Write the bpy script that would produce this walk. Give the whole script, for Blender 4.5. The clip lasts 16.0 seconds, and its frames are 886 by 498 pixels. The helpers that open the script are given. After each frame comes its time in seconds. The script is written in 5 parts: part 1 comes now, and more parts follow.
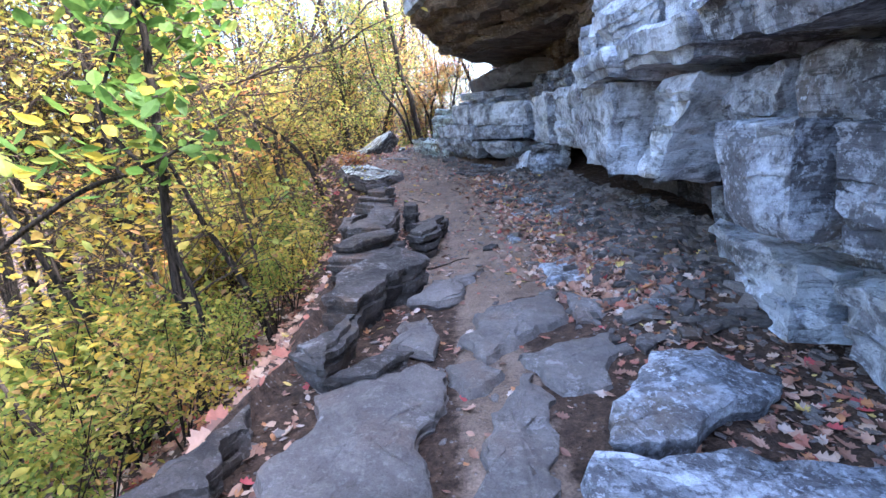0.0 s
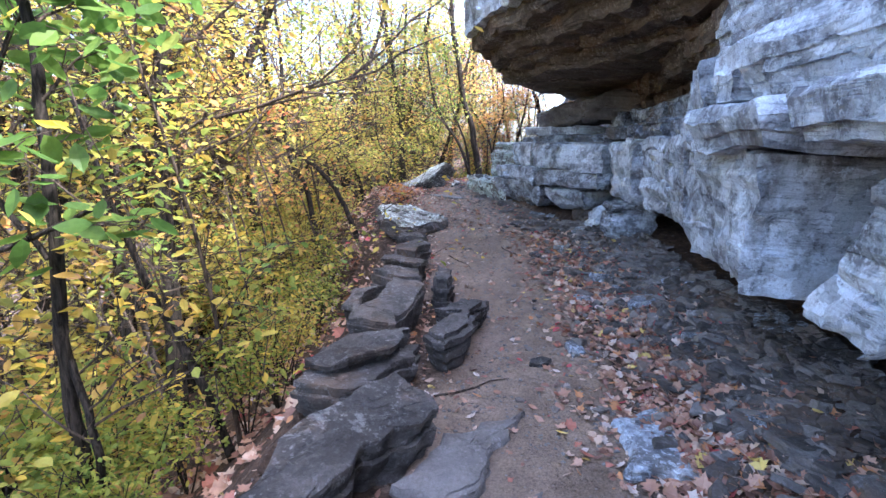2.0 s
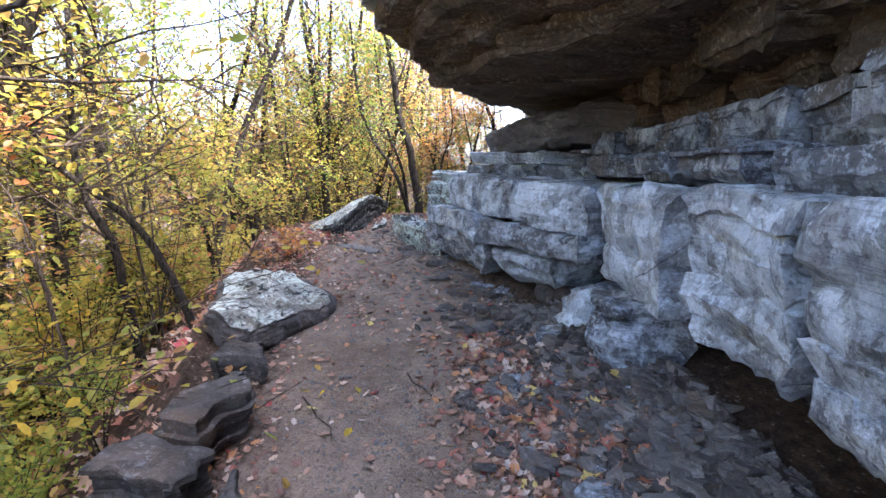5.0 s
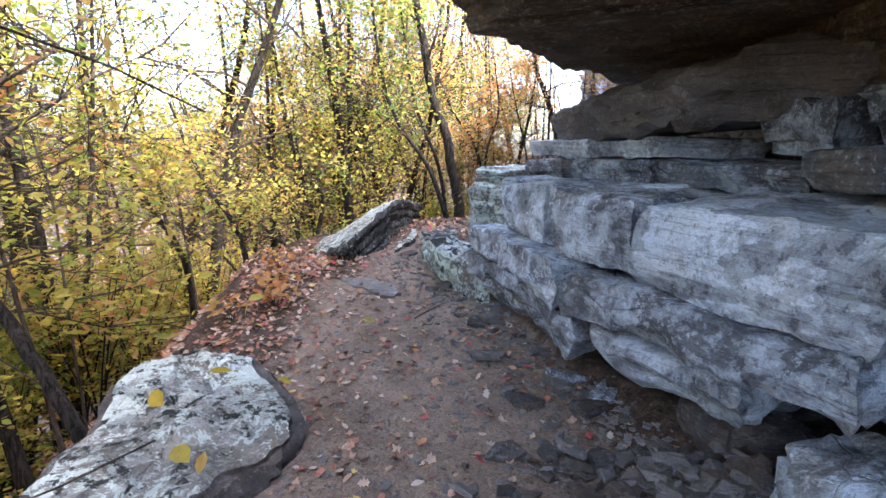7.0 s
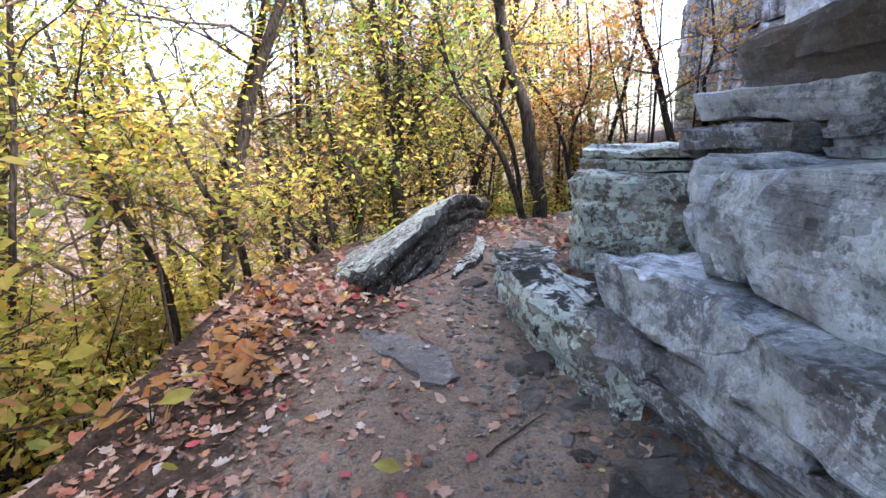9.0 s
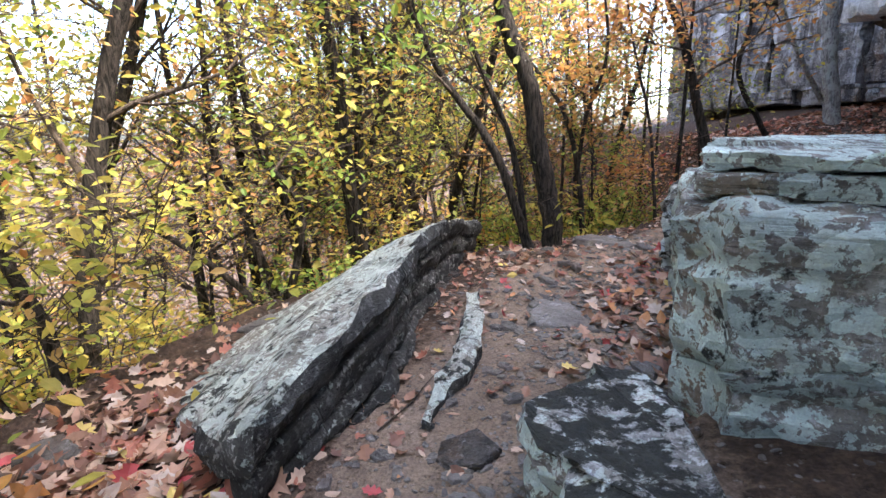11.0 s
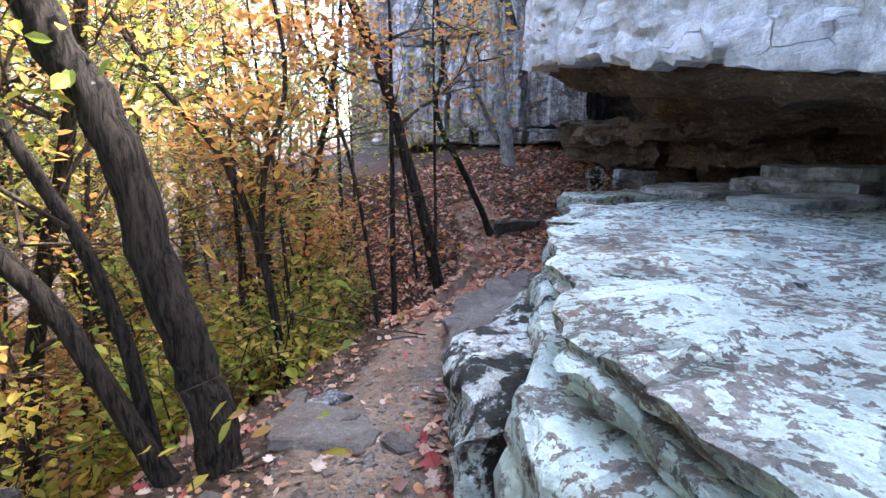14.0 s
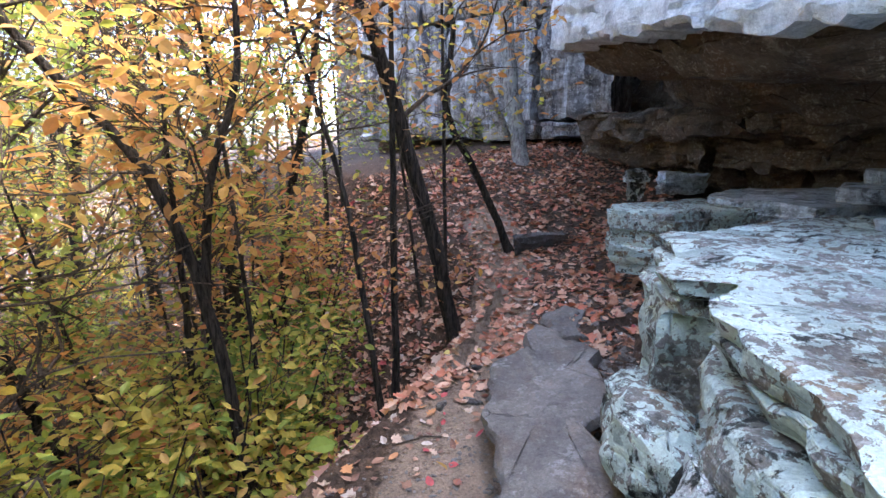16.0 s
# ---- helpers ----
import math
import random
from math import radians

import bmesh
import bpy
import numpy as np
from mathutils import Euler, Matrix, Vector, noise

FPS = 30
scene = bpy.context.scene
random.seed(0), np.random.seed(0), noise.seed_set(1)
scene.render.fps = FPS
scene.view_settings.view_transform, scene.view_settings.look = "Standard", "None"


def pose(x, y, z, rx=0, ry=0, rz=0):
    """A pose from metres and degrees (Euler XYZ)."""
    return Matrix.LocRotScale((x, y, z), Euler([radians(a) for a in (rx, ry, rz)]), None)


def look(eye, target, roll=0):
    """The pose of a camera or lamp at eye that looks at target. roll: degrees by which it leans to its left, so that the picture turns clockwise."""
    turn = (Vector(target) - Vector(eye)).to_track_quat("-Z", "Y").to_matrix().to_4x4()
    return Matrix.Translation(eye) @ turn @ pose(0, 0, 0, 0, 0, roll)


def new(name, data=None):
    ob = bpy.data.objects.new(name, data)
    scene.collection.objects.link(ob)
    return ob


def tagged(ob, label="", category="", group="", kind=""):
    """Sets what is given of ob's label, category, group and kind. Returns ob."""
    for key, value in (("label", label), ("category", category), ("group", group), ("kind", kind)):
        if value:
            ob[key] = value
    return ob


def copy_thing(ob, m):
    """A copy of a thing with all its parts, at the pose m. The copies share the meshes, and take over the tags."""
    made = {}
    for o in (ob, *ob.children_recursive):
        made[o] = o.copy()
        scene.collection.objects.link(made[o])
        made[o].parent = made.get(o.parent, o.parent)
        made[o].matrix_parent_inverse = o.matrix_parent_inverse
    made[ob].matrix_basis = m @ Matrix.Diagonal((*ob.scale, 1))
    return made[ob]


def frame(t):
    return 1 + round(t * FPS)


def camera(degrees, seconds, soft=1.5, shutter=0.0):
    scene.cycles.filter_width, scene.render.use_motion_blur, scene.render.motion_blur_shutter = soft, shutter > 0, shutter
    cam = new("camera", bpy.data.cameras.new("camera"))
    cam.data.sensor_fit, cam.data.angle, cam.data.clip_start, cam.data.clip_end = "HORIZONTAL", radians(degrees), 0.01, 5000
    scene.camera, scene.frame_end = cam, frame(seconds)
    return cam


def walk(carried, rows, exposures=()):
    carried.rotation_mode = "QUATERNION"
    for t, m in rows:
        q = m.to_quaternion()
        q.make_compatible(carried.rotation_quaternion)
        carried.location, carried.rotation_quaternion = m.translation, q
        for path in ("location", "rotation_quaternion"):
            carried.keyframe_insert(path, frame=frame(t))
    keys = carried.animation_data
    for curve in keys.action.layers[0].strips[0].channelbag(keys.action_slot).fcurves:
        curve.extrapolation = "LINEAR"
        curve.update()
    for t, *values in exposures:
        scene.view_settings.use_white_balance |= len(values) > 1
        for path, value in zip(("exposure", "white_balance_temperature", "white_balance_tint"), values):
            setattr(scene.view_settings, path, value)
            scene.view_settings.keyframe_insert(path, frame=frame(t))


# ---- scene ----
cam = camera(84.2, 16.0, soft=1.5)
PATH = [
    (0, (0.15, -0.01, 1.475), (0.112, 1.928, 0.981), -1.8),
    (0.5, (0.189, 0.251, 1.471), (0.148, 2.203, 1.038), -2.9),
    (1, (0.132, 0.75, 1.542), (-0.001, 2.69, 1.072), -1.7),
    (1.5, (0.172, 1.156, 1.606), (-0.054, 3.083, 1.123), 0.2),
    (2, (0.307, 1.674, 1.78), (0.031, 3.611, 1.366), 1.5),
    (2.5, (0.312, 2.335, 1.834), (0.063, 4.29, 1.489), 2.0),
    (3, (0.503, 2.837, 1.843), (0.29, 4.8, 1.526), 2.3),
    (3.5, (0.697, 3.343, 1.94), (0.516, 5.315, 1.659), 2.5),
    (4, (0.676, 3.906, 1.884), (0.525, 5.882, 1.612), 2.8),
    (6.5, (0.627, 7.056, 2.12), (0.5, 9.003, 1.684), 1.8),
    (7, (0.404, 7.677, 2.113), (0.093, 9.613, 1.721), 0.4),
    (7.5, (0.236, 8.259, 2.114), (-0.12, 10.187, 1.72), -0.6),
    (8, (0.213, 8.879, 2.092), (-0.157, 10.799, 1.671), -1.0),
    (8.5, (0.056, 9.45, 2.009), (-0.497, 11.324, 1.585), -0.3),
    (10.8, (-0.762, 12.138, 1.908), (-1.301, 14.005, 1.433), -1.1),
    (11, (-0.755, 12.336, 1.93), (-1.23, 14.227, 1.484), -0.8),
    (11.5, (-0.855, 12.792, 1.914), (-1.208, 14.711, 1.475), -0.3),
    (12, (-1.003, 13.314, 2.036), (-1.153, 15.249, 1.554), -0.5),
    (12.5, (-0.942, 13.797, 2.063), (-0.811, 15.737, 1.594), 0.2),
    (13, (-0.829, 14.352, 2.202), (-0.486, 16.28, 1.795), -1.4),
    (13.5, (-0.652, 14.781, 2.215), (-0.145, 16.676, 1.826), -2.6),
    (14, (-0.592, 15.116, 2.38), (0.105, 16.95, 1.994), -0.2),
    (14.5, (-0.462, 15.576, 2.388), (0.272, 17.392, 1.985), 0.2),
    (15, (-0.462, 15.966, 2.444), (0.16, 17.825, 2.046), -0.6),
    (15.5, (-0.474, 16.384, 2.494), (0.151, 18.244, 2.109), -0.4),
    (16, (-0.304, 16.67, 2.451), (0.436, 18.482, 2.041), -0.3),
]
walk(cam, [(t, look(eye, target, roll)) for t, eye, target, roll in PATH], [(0, 3.65, 5450, 17), (2, 3.55, 5550, 17), (4, 3.55, 5700, 17), (6.5, 3.6, 6050, 16), (8.5, 3.55, 6000, 16), (11, 3.35, 6250, 13), (12.5, 3.5, 6050, 12), (13.5, 3.68, 5950, 13), (16, 3.93, 5950, 12)])

# ---------------------------------------------------------------- light
world = bpy.data.worlds.new("sky")
scene.world = world
world.use_nodes = True
_n = world.node_tree.nodes
_sky = _n.new("ShaderNodeTexSky")
_sky.sky_type = "NISHITA"
_sky.sun_disc = False
_sky.sun_elevation, _sky.sun_rotation = radians(51), radians(107)
_sky.air_density, _sky.dust_density, _sky.ozone_density = 1.0, 4.0, 1.0
world.node_tree.links.new(_sky.outputs[0], _n["Background"].inputs[0])
_n["Background"].inputs[1].default_value = 0.15
sun = new("sun", bpy.data.lights.new("sun", "SUN"))
sun.data.energy, sun.data.angle, sun.data.color = 2.0, radians(5), (1.0, 0.93, 0.82)
sun.matrix_world = look((20, -6, 26), (0, 0, 0))

# ---------------------------------------------------------------- materials


class Nodes:
    """Short ways to lay shader nodes."""

    def __init__(self, name):
        self.mat = bpy.data.materials.new(name)
        self.mat.use_nodes = True
        self.t = self.mat.node_tree
        self.t.nodes.clear()

    def n(self, kind, **props):
        node = self.t.nodes.new("ShaderNode" + kind)
        for key, value in props.items():
            setattr(node, key, value)
        return node

    def put(self, value, socket):
        if hasattr(value, "is_linked"):
            self.t.links.new(value, socket)
        elif isinstance(value, (tuple, list)) and len(value) == 3 and socket.type == "RGBA":
            socket.default_value = (*value, 1)
        else:
            socket.default_value = value

    def noise(self, vec, scale, detail=6, rough=0.55, distort=0.0):
        node = self.n("TexNoise")
        self.put(vec, node.inputs["Vector"])
        node.inputs["Scale"].default_value = scale
        node.inputs["Detail"].default_value = detail
        node.inputs["Roughness"].default_value = rough
        node.inputs["Distortion"].default_value = distort
        return node.outputs[0]

    def ramp(self, fac, stops, ease="LINEAR"):
        node = self.n("ValToRGB")
        node.color_ramp.interpolation = ease
        els = node.color_ramp.elements
        while len(els) < len(stops):
            els.new(0.5)
        for el, (pos, col) in zip(els, stops):
            el.position = pos
            el.color = (*col, 1) if isinstance(col, tuple) else (col, col, col, 1)
        self.put(fac, node.inputs[0])
        return node.outputs[0]

    def mix(self, fac, a, b, kind="MIX"):
        node = self.n("Mix", data_type="RGBA", blend_type=kind)
        self.put(fac, node.inputs[0])
        self.put(a, node.inputs[6])
        self.put(b, node.inputs[7])
        return node.outputs[2]

    def math(self, op, a, b):
        node = self.n("Math", operation=op)
        self.put(a, node.inputs[0])
        self.put(b, node.inputs[1])
        return node.outputs[0]

    def vec(self, scale=(1, 1, 1), shift=True):
        """Object coordinates, moved by a random step from thing to thing."""
        co = self.n("TexCoord").outputs["Object"]
        if shift:
            rnd = self.n("ObjectInfo").outputs["Random"]
            add = self.n("VectorMath", operation="ADD")
            comb = self.n("CombineXYZ")
            for i in range(3):
                self.put(self.math("MULTIPLY", rnd, 7.3 + 5.1 * i), comb.inputs[i])
            self.put(co, add.inputs[0])
            self.put(comb.outputs[0], add.inputs[1])
            co = add.outputs[0]
        m = self.n("Mapping")
        self.put(co, m.inputs[0])
        m.inputs["Scale"].default_value = scale
        return m.outputs[0]

    def bump(self, height, strength, distance, normal=None):
        node = self.n("Bump")
        node.inputs["Strength"].default_value = strength
        node.inputs["Distance"].default_value = distance
        self.put(height, node.inputs["Height"])
        if normal is not None:
            self.put(normal, node.inputs["Normal"])
        return node.outputs[0]

    def surface(self, color, rough=0.8, normal=None, spec=0.3):
        p = self.n("BsdfPrincipled")
        self.put(color, p.inputs["Base Color"])
        self.put(rough, p.inputs["Roughness"])
        p.inputs["Specular IOR Level"].default_value = spec
        if normal is not None:
            self.put(normal, p.inputs["Normal"])
        out = self.n("OutputMaterial")
        self.t.links.new(p.outputs[0], out.inputs[0])
        return self.mat


def rock_material(name, dark, light, pale, pale_at=0.56, stain=None, lichen=None, lichen_at=0.58, black_at=0.0, bands=0.5, blotch=11, scars=0.9, streaks=False, flecks=1.0):
    k = Nodes(name)
    v = k.vec()
    flat = k.vec((0.7, 0.7, 6.0))
    big = k.noise(v, 1.1, 7, 0.6)
    mid = k.noise(v, 5.5, 9, 0.7, 0.15)
    tone = k.math("ADD", k.math("MULTIPLY", big, 0.5), k.math("MULTIPLY", mid, 0.5))
    col = k.mix(k.ramp(tone, [(0.36, 0.0), (0.62, 1.0)]), dark, light)
    layers = k.noise(flat, 2.2, 6, 0.65, 0.6)
    col = k.mix(bands * 0.5, col, k.mix(k.ramp(layers, [(0.35, 0.0), (0.62, 1.0)]), dark, light), "MIX")
    crust = k.math("ADD", k.math("MULTIPLY", k.noise(v, 2.3, 11, 0.7, 0.4), 0.6), k.math("MULTIPLY", k.noise(v, 9.0, 8, 0.72, 0.2), 0.4))
    pale_f = k.ramp(crust, [(pale_at - 0.05, 0.0), (pale_at - 0.03, 0.5), (pale_at + 0.005, 0.55), (pale_at + 0.02, 1.0)])
    col = k.mix(pale_f, col, pale)
    if stain:
        st = k.noise(k.vec((1.3, 1.3, 0.5)), 1.6, 6, 0.6)
        col = k.mix(k.ramp(st, [(0.52, 0.0), (0.68, 0.8)]), col, stain)
    if streaks:
        run = k.noise(k.vec((2.6, 2.6, 0.16)), 1.5, 8, 0.68, 0.3)
        col = k.mix(k.ramp(run, [(0.4, 0.85), (0.49, 0.0)]), col, (0.045, 0.042, 0.05))
        col = k.mix(k.ramp(run, [(0.55, 0.0), (0.6, 0.9)]), col, (0.62, 0.63, 0.66))
    # thin dark seams along the bedding
    seam = k.noise(k.vec((0.45, 0.45, 9.0)), 1.5, 5, 0.6, 0.35)
    seam_f = k.math("MULTIPLY", k.ramp(seam, [(0.478, 0.0), (0.494, 1.0), (0.506, 1.0), (0.522, 0.0)]), k.ramp(big, [(0.44, 1.0), (0.56, 0.15)]))
    seam_f = k.math("MULTIPLY", seam_f, min(1.0, bands * 1.5))
    col = k.mix(k.math("MULTIPLY", seam_f, 0.5), col, tuple(c * 0.35 for c in dark))
    # crusty flecks, light and dark
    fleck = k.noise(v, 26, 9, 0.74, 0.15)
    patchy = k.ramp(k.noise(v, 3.4, 4, 0.6), [(0.42, 0.25), (0.58, 1.0)])
    col = k.mix(k.math("MULTIPLY", k.ramp(fleck, [(0.545, 0.0), (0.575, 0.8 * flecks)]), patchy), col, tuple(min(0.85, c * 1.12) for c in pale))
    col = k.mix(k.ramp(fleck, [(0.385, 0.55 * flecks), (0.42, 0.0)]), col, tuple(c * 0.6 for c in dark))
    grain = k.noise(v, 55, 4, 0.7)
    col = k.mix(0.35, col, k.ramp(grain, [(0.3, 0.25), (0.7, 1.0)]), "MULTIPLY")
    speck = k.noise(v, 17, 6, 0.65)
    height = k.math("ADD", k.math("MULTIPLY", crust, 0.9), k.math("MULTIPLY", layers, 0.7))
    height = k.math("SUBTRACT", height, k.math("MULTIPLY", seam_f, 0.3))
    if lichen:
        lm = k.math("ADD", k.math("MULTIPLY", k.noise(v, 2.2, 4, 0.55), 0.32), k.math("MULTIPLY", k.noise(v, 17, 12, 0.7, 0.3), 0.68))
        lf = k.ramp(lm, [(lichen_at - 0.006, 0.0), (lichen_at + 0.006, 1.0)])
        lcol = k.mix(k.ramp(speck, [(0.4, 0.0), (0.6, 1.0)]), lichen, tuple(c * 0.72 for c in lichen))
        col = k.mix(lf, col, lcol)
        height = k.math("ADD", height, k.math("MULTIPLY", lf, 0.12))
    if black_at:
        bm_ = k.math("ADD", k.math("MULTIPLY", k.noise(v, 2.6, 3, 0.5), 0.35), k.math("MULTIPLY", k.noise(v, blotch, 9, 0.7, 0.1), 0.65))
        bf = k.ramp(bm_, [(black_at - 0.015, 0.0), (black_at + 0.02, 1.0)])
        col = k.mix(bf, col, k.mix(speck, (0.012, 0.013, 0.012), (0.05, 0.052, 0.045)))
    warp = k.n("VectorMath", operation="ADD")
    k.put(v, warp.inputs[0])
    wander = k.n("TexNoise")
    wander.inputs["Scale"].default_value = 1.3
    less = k.n("VectorMath", operation="SCALE")
    less.inputs["Scale"].default_value = 0.5
    k.put(wander.outputs[1], less.inputs[0])
    k.put(less.outputs[0], warp.inputs[1])
    crack = k.n("TexVoronoi", feature="DISTANCE_TO_EDGE")
    k.put(warp.outputs[0], crack.inputs["Vector"])
    crack.inputs["Scale"].default_value = 1.15
    gapf = k.math("MULTIPLY", k.ramp(crack.outputs["Distance"], [(0.0015, 1.0), (0.007, 0.0)]), k.ramp(big, [(0.52, 0.0), (0.6, 1.0)]))
    col = k.mix(k.math("MULTIPLY", gapf, 0.35), col, (0.02, 0.018, 0.016))
    height = k.math("SUBTRACT", height, k.math("MULTIPLY", gapf, 0.5))
    # broken scars: patches where flakes have come away
    flake = k.n("TexVoronoi", feature="F1")
    squash = k.n("VectorMath", operation="MULTIPLY")
    squash.inputs[1].default_value = (1.0, 1.0, 1.9)
    jag = k.n("TexNoise")
    jag.inputs["Scale"].default_value = 7.0
    jag.inputs["Detail"].default_value = 5.0
    jag_less = k.n("VectorMath", operation="SCALE")
    jag_less.inputs["Scale"].default_value = 0.22
    jagged = k.n("VectorMath", operation="ADD")
    k.put(warp.outputs[0], jagged.inputs[0])
    k.put(jag.outputs[1], jag_less.inputs[0])
    k.put(jag_less.outputs[0], jagged.inputs[1])
    k.put(jagged.outputs[0], squash.inputs[0])
    k.put(squash.outputs[0], flake.inputs["Vector"])
    flake.inputs["Scale"].default_value = 4.2
    cell = k.n("SeparateColor")
    k.put(flake.outputs["Color"], cell.inputs[0])
    scar = k.ramp(cell.outputs[0], [(0.0, 0.6), (0.3, 0.86), (0.7, 1.06), (1.0, 1.3)])
    col = k.mix(scars, col, scar, "MULTIPLY")
    height = k.math("ADD", height, k.math("MULTIPLY", cell.outputs[0], 0.22 * scars))
    pits = k.noise(v, 130, 3, 0.6)
    col = k.mix(0.3, col, k.ramp(pits, [(0.35, 0.45), (0.6, 1.0)]), "MULTIPLY")
    nor = k.bump(k.math("ADD", height, mid), 0.9, 0.06)
    nor = k.bump(k.math("ADD", speck, k.math("MULTIPLY", grain, 0.4)), 0.7, 0.014, nor)
    return k.surface(col, 0.86, nor, 0.25)


ROCK = rock_material("weathered_sandstone", (0.065, 0.067, 0.074), (0.22, 0.23, 0.25), (0.52, 0.57, 0.63), 0.535, stain=(0.2, 0.165, 0.13))
ROCK_PALE = rock_material("pale_sandstone", (0.12, 0.125, 0.138), (0.33, 0.35, 0.38), (0.64, 0.7, 0.76), 0.495, stain=(0.2, 0.18, 0.17), bands=0.35)
ROCK_BROWN = rock_material("brown_sandstone", (0.075, 0.056, 0.042), (0.21, 0.16, 0.115), (0.36, 0.31, 0.25), 0.62, stain=(0.2, 0.12, 0.07), bands=0.8)
ROCK_FLAG = rock_material("flagstone", (0.115, 0.102, 0.095), (0.24, 0.217, 0.2), (0.4, 0.39, 0.38), 0.62, stain=(0.19, 0.14, 0.11), bands=0.2, scars=0.45, flecks=0.3)
ROCK_DARK = rock_material("dark_stone", (0.045, 0.04, 0.037), (0.13, 0.115, 0.105), (0.34, 0.33, 0.32), 0.62, stain=(0.14, 0.095, 0.065), flecks=0.4)
ROCK_LICHEN = rock_material("lichened_sandstone", (0.13, 0.122, 0.108), (0.31, 0.288, 0.255), (0.46, 0.46, 0.44), 0.58, stain=(0.27, 0.19, 0.12), lichen=(0.61, 0.71, 0.65), lichen_at=0.49, black_at=0.592, blotch=9)
ROCK_BLACK = rock_material("black_lichen_rock", (0.2, 0.19, 0.175), (0.36, 0.35, 0.33), (0.6, 0.6, 0.6), 0.52, lichen=(0.62, 0.68, 0.65), lichen_at=0.5, black_at=0.495, blotch=9)
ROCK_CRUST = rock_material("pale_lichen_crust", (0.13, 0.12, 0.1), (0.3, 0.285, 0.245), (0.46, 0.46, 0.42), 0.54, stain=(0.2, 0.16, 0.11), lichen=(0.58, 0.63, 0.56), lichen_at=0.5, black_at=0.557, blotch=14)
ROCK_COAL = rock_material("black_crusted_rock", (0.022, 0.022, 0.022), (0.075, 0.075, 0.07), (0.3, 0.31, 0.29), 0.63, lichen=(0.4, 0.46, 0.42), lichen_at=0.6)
ROCK_WHITE = rock_material("white_sandstone", (0.42, 0.44, 0.46), (0.62, 0.64, 0.67), (0.8, 0.82, 0.84), 0.5, bands=0.2, scars=0.35, flecks=0.6)
ROCK_FAR = rock_material("streaked_cliff", (0.1, 0.095, 0.1), (0.3, 0.29, 0.28), (0.5, 0.49, 0.48), 0.54, stain=(0.2, 0.15, 0.11), bands=0.4, streaks=True)


def ground_material():
    k = Nodes("forest_floor")
    v = k.vec(shift=False)
    att = k.n("Attribute", attribute_name="worn")
    n1 = k.noise(v, 1.6, 8, 0.6)
    n2 = k.noise(v, 14, 7, 0.7)
    n3 = k.noise(v, 70, 4, 0.7)
    dirt = k.mix(k.ramp(n1, [(0.3, 0.0), (0.7, 1.0)]), (0.2, 0.143, 0.102), (0.35, 0.262, 0.2))
    soil = k.mix(k.ramp(n2, [(0.35, 0.0), (0.65, 1.0)]), (0.045, 0.032, 0.024), (0.14, 0.09, 0.062))
    edge = k.math("ADD", att.outputs["Fac"], k.math("MULTIPLY", k.math("SUBTRACT", n2, 0.5), 0.9))
    col = k.mix(k.ramp(edge, [(0.35, 0.0), (0.65, 1.0)]), soil, dirt)
    col = k.mix(0.75, col, k.ramp(n3, [(0.3, 0.35), (0.65, 1.05)]), "MULTIPLY")
    col = k.mix(0.6, col, k.ramp(k.noise(v, 5, 8, 0.7), [(0.35, 0.55), (0.62, 1.1)]), "MULTIPLY")
    peb = k.n("TexVoronoi", feature="F1")
    k.put(v, peb.inputs["Vector"])
    peb.inputs["Scale"].default_value = 24
    pf = k.ramp(peb.outputs["Distance"], [(0.18, 1.0), (0.3, 0.0)])
    col = k.mix(k.math("MULTIPLY", pf, k.ramp(n2, [(0.5, 0.0), (0.6, 0.7)])), col, (0.28, 0.26, 0.25))
    h = k.math("ADD", k.math("MULTIPLY", n2, 1.0), k.math("ADD", k.math("MULTIPLY", n3, 0.3), k.math("MULTIPLY", pf, 0.3)))
    return k.surface(col, 0.95, k.bump(h, 1.0, 0.045), 0.15)


def leaf_material(name, stops_a, stops_b, through_part=0.6):
    """Leaf colours picked leaf by leaf, and leaning to one of two palettes from tree to tree."""
    k = Nodes(name)
    isl = k.n("NewGeometry").outputs["Random Per Island"]
    obj = k.n("ObjectInfo").outputs["Random"]
    col = k.mix(obj, k.ramp(isl, stops_a, "CONSTANT"), k.ramp(isl, stops_b, "CONSTANT"))
    col = k.mix(0.4, col, k.ramp(k.noise(k.vec(), 25, 3, 0.6), [(0.3, 0.4), (0.65, 1.0)]), "MULTIPLY")
    d = k.n("BsdfPrincipled")
    k.put(col, d.inputs["Base Color"])
    d.inputs["Roughness"].default_value = 0.55
    d.inputs["Specular IOR Level"].default_value = 0.3
    tr = k.n("BsdfTranslucent")
    k.put(col, tr.inputs[0])
    ms = k.n("MixShader")
    ms.inputs[0].default_value = through_part
    k.t.links.new(d.outputs[0], ms.inputs[1])
    k.t.links.new(tr.outputs[0], ms.inputs[2])
    k.t.links.new(ms.outputs[0], k.n("OutputMaterial").inputs[0])
    return k.mat


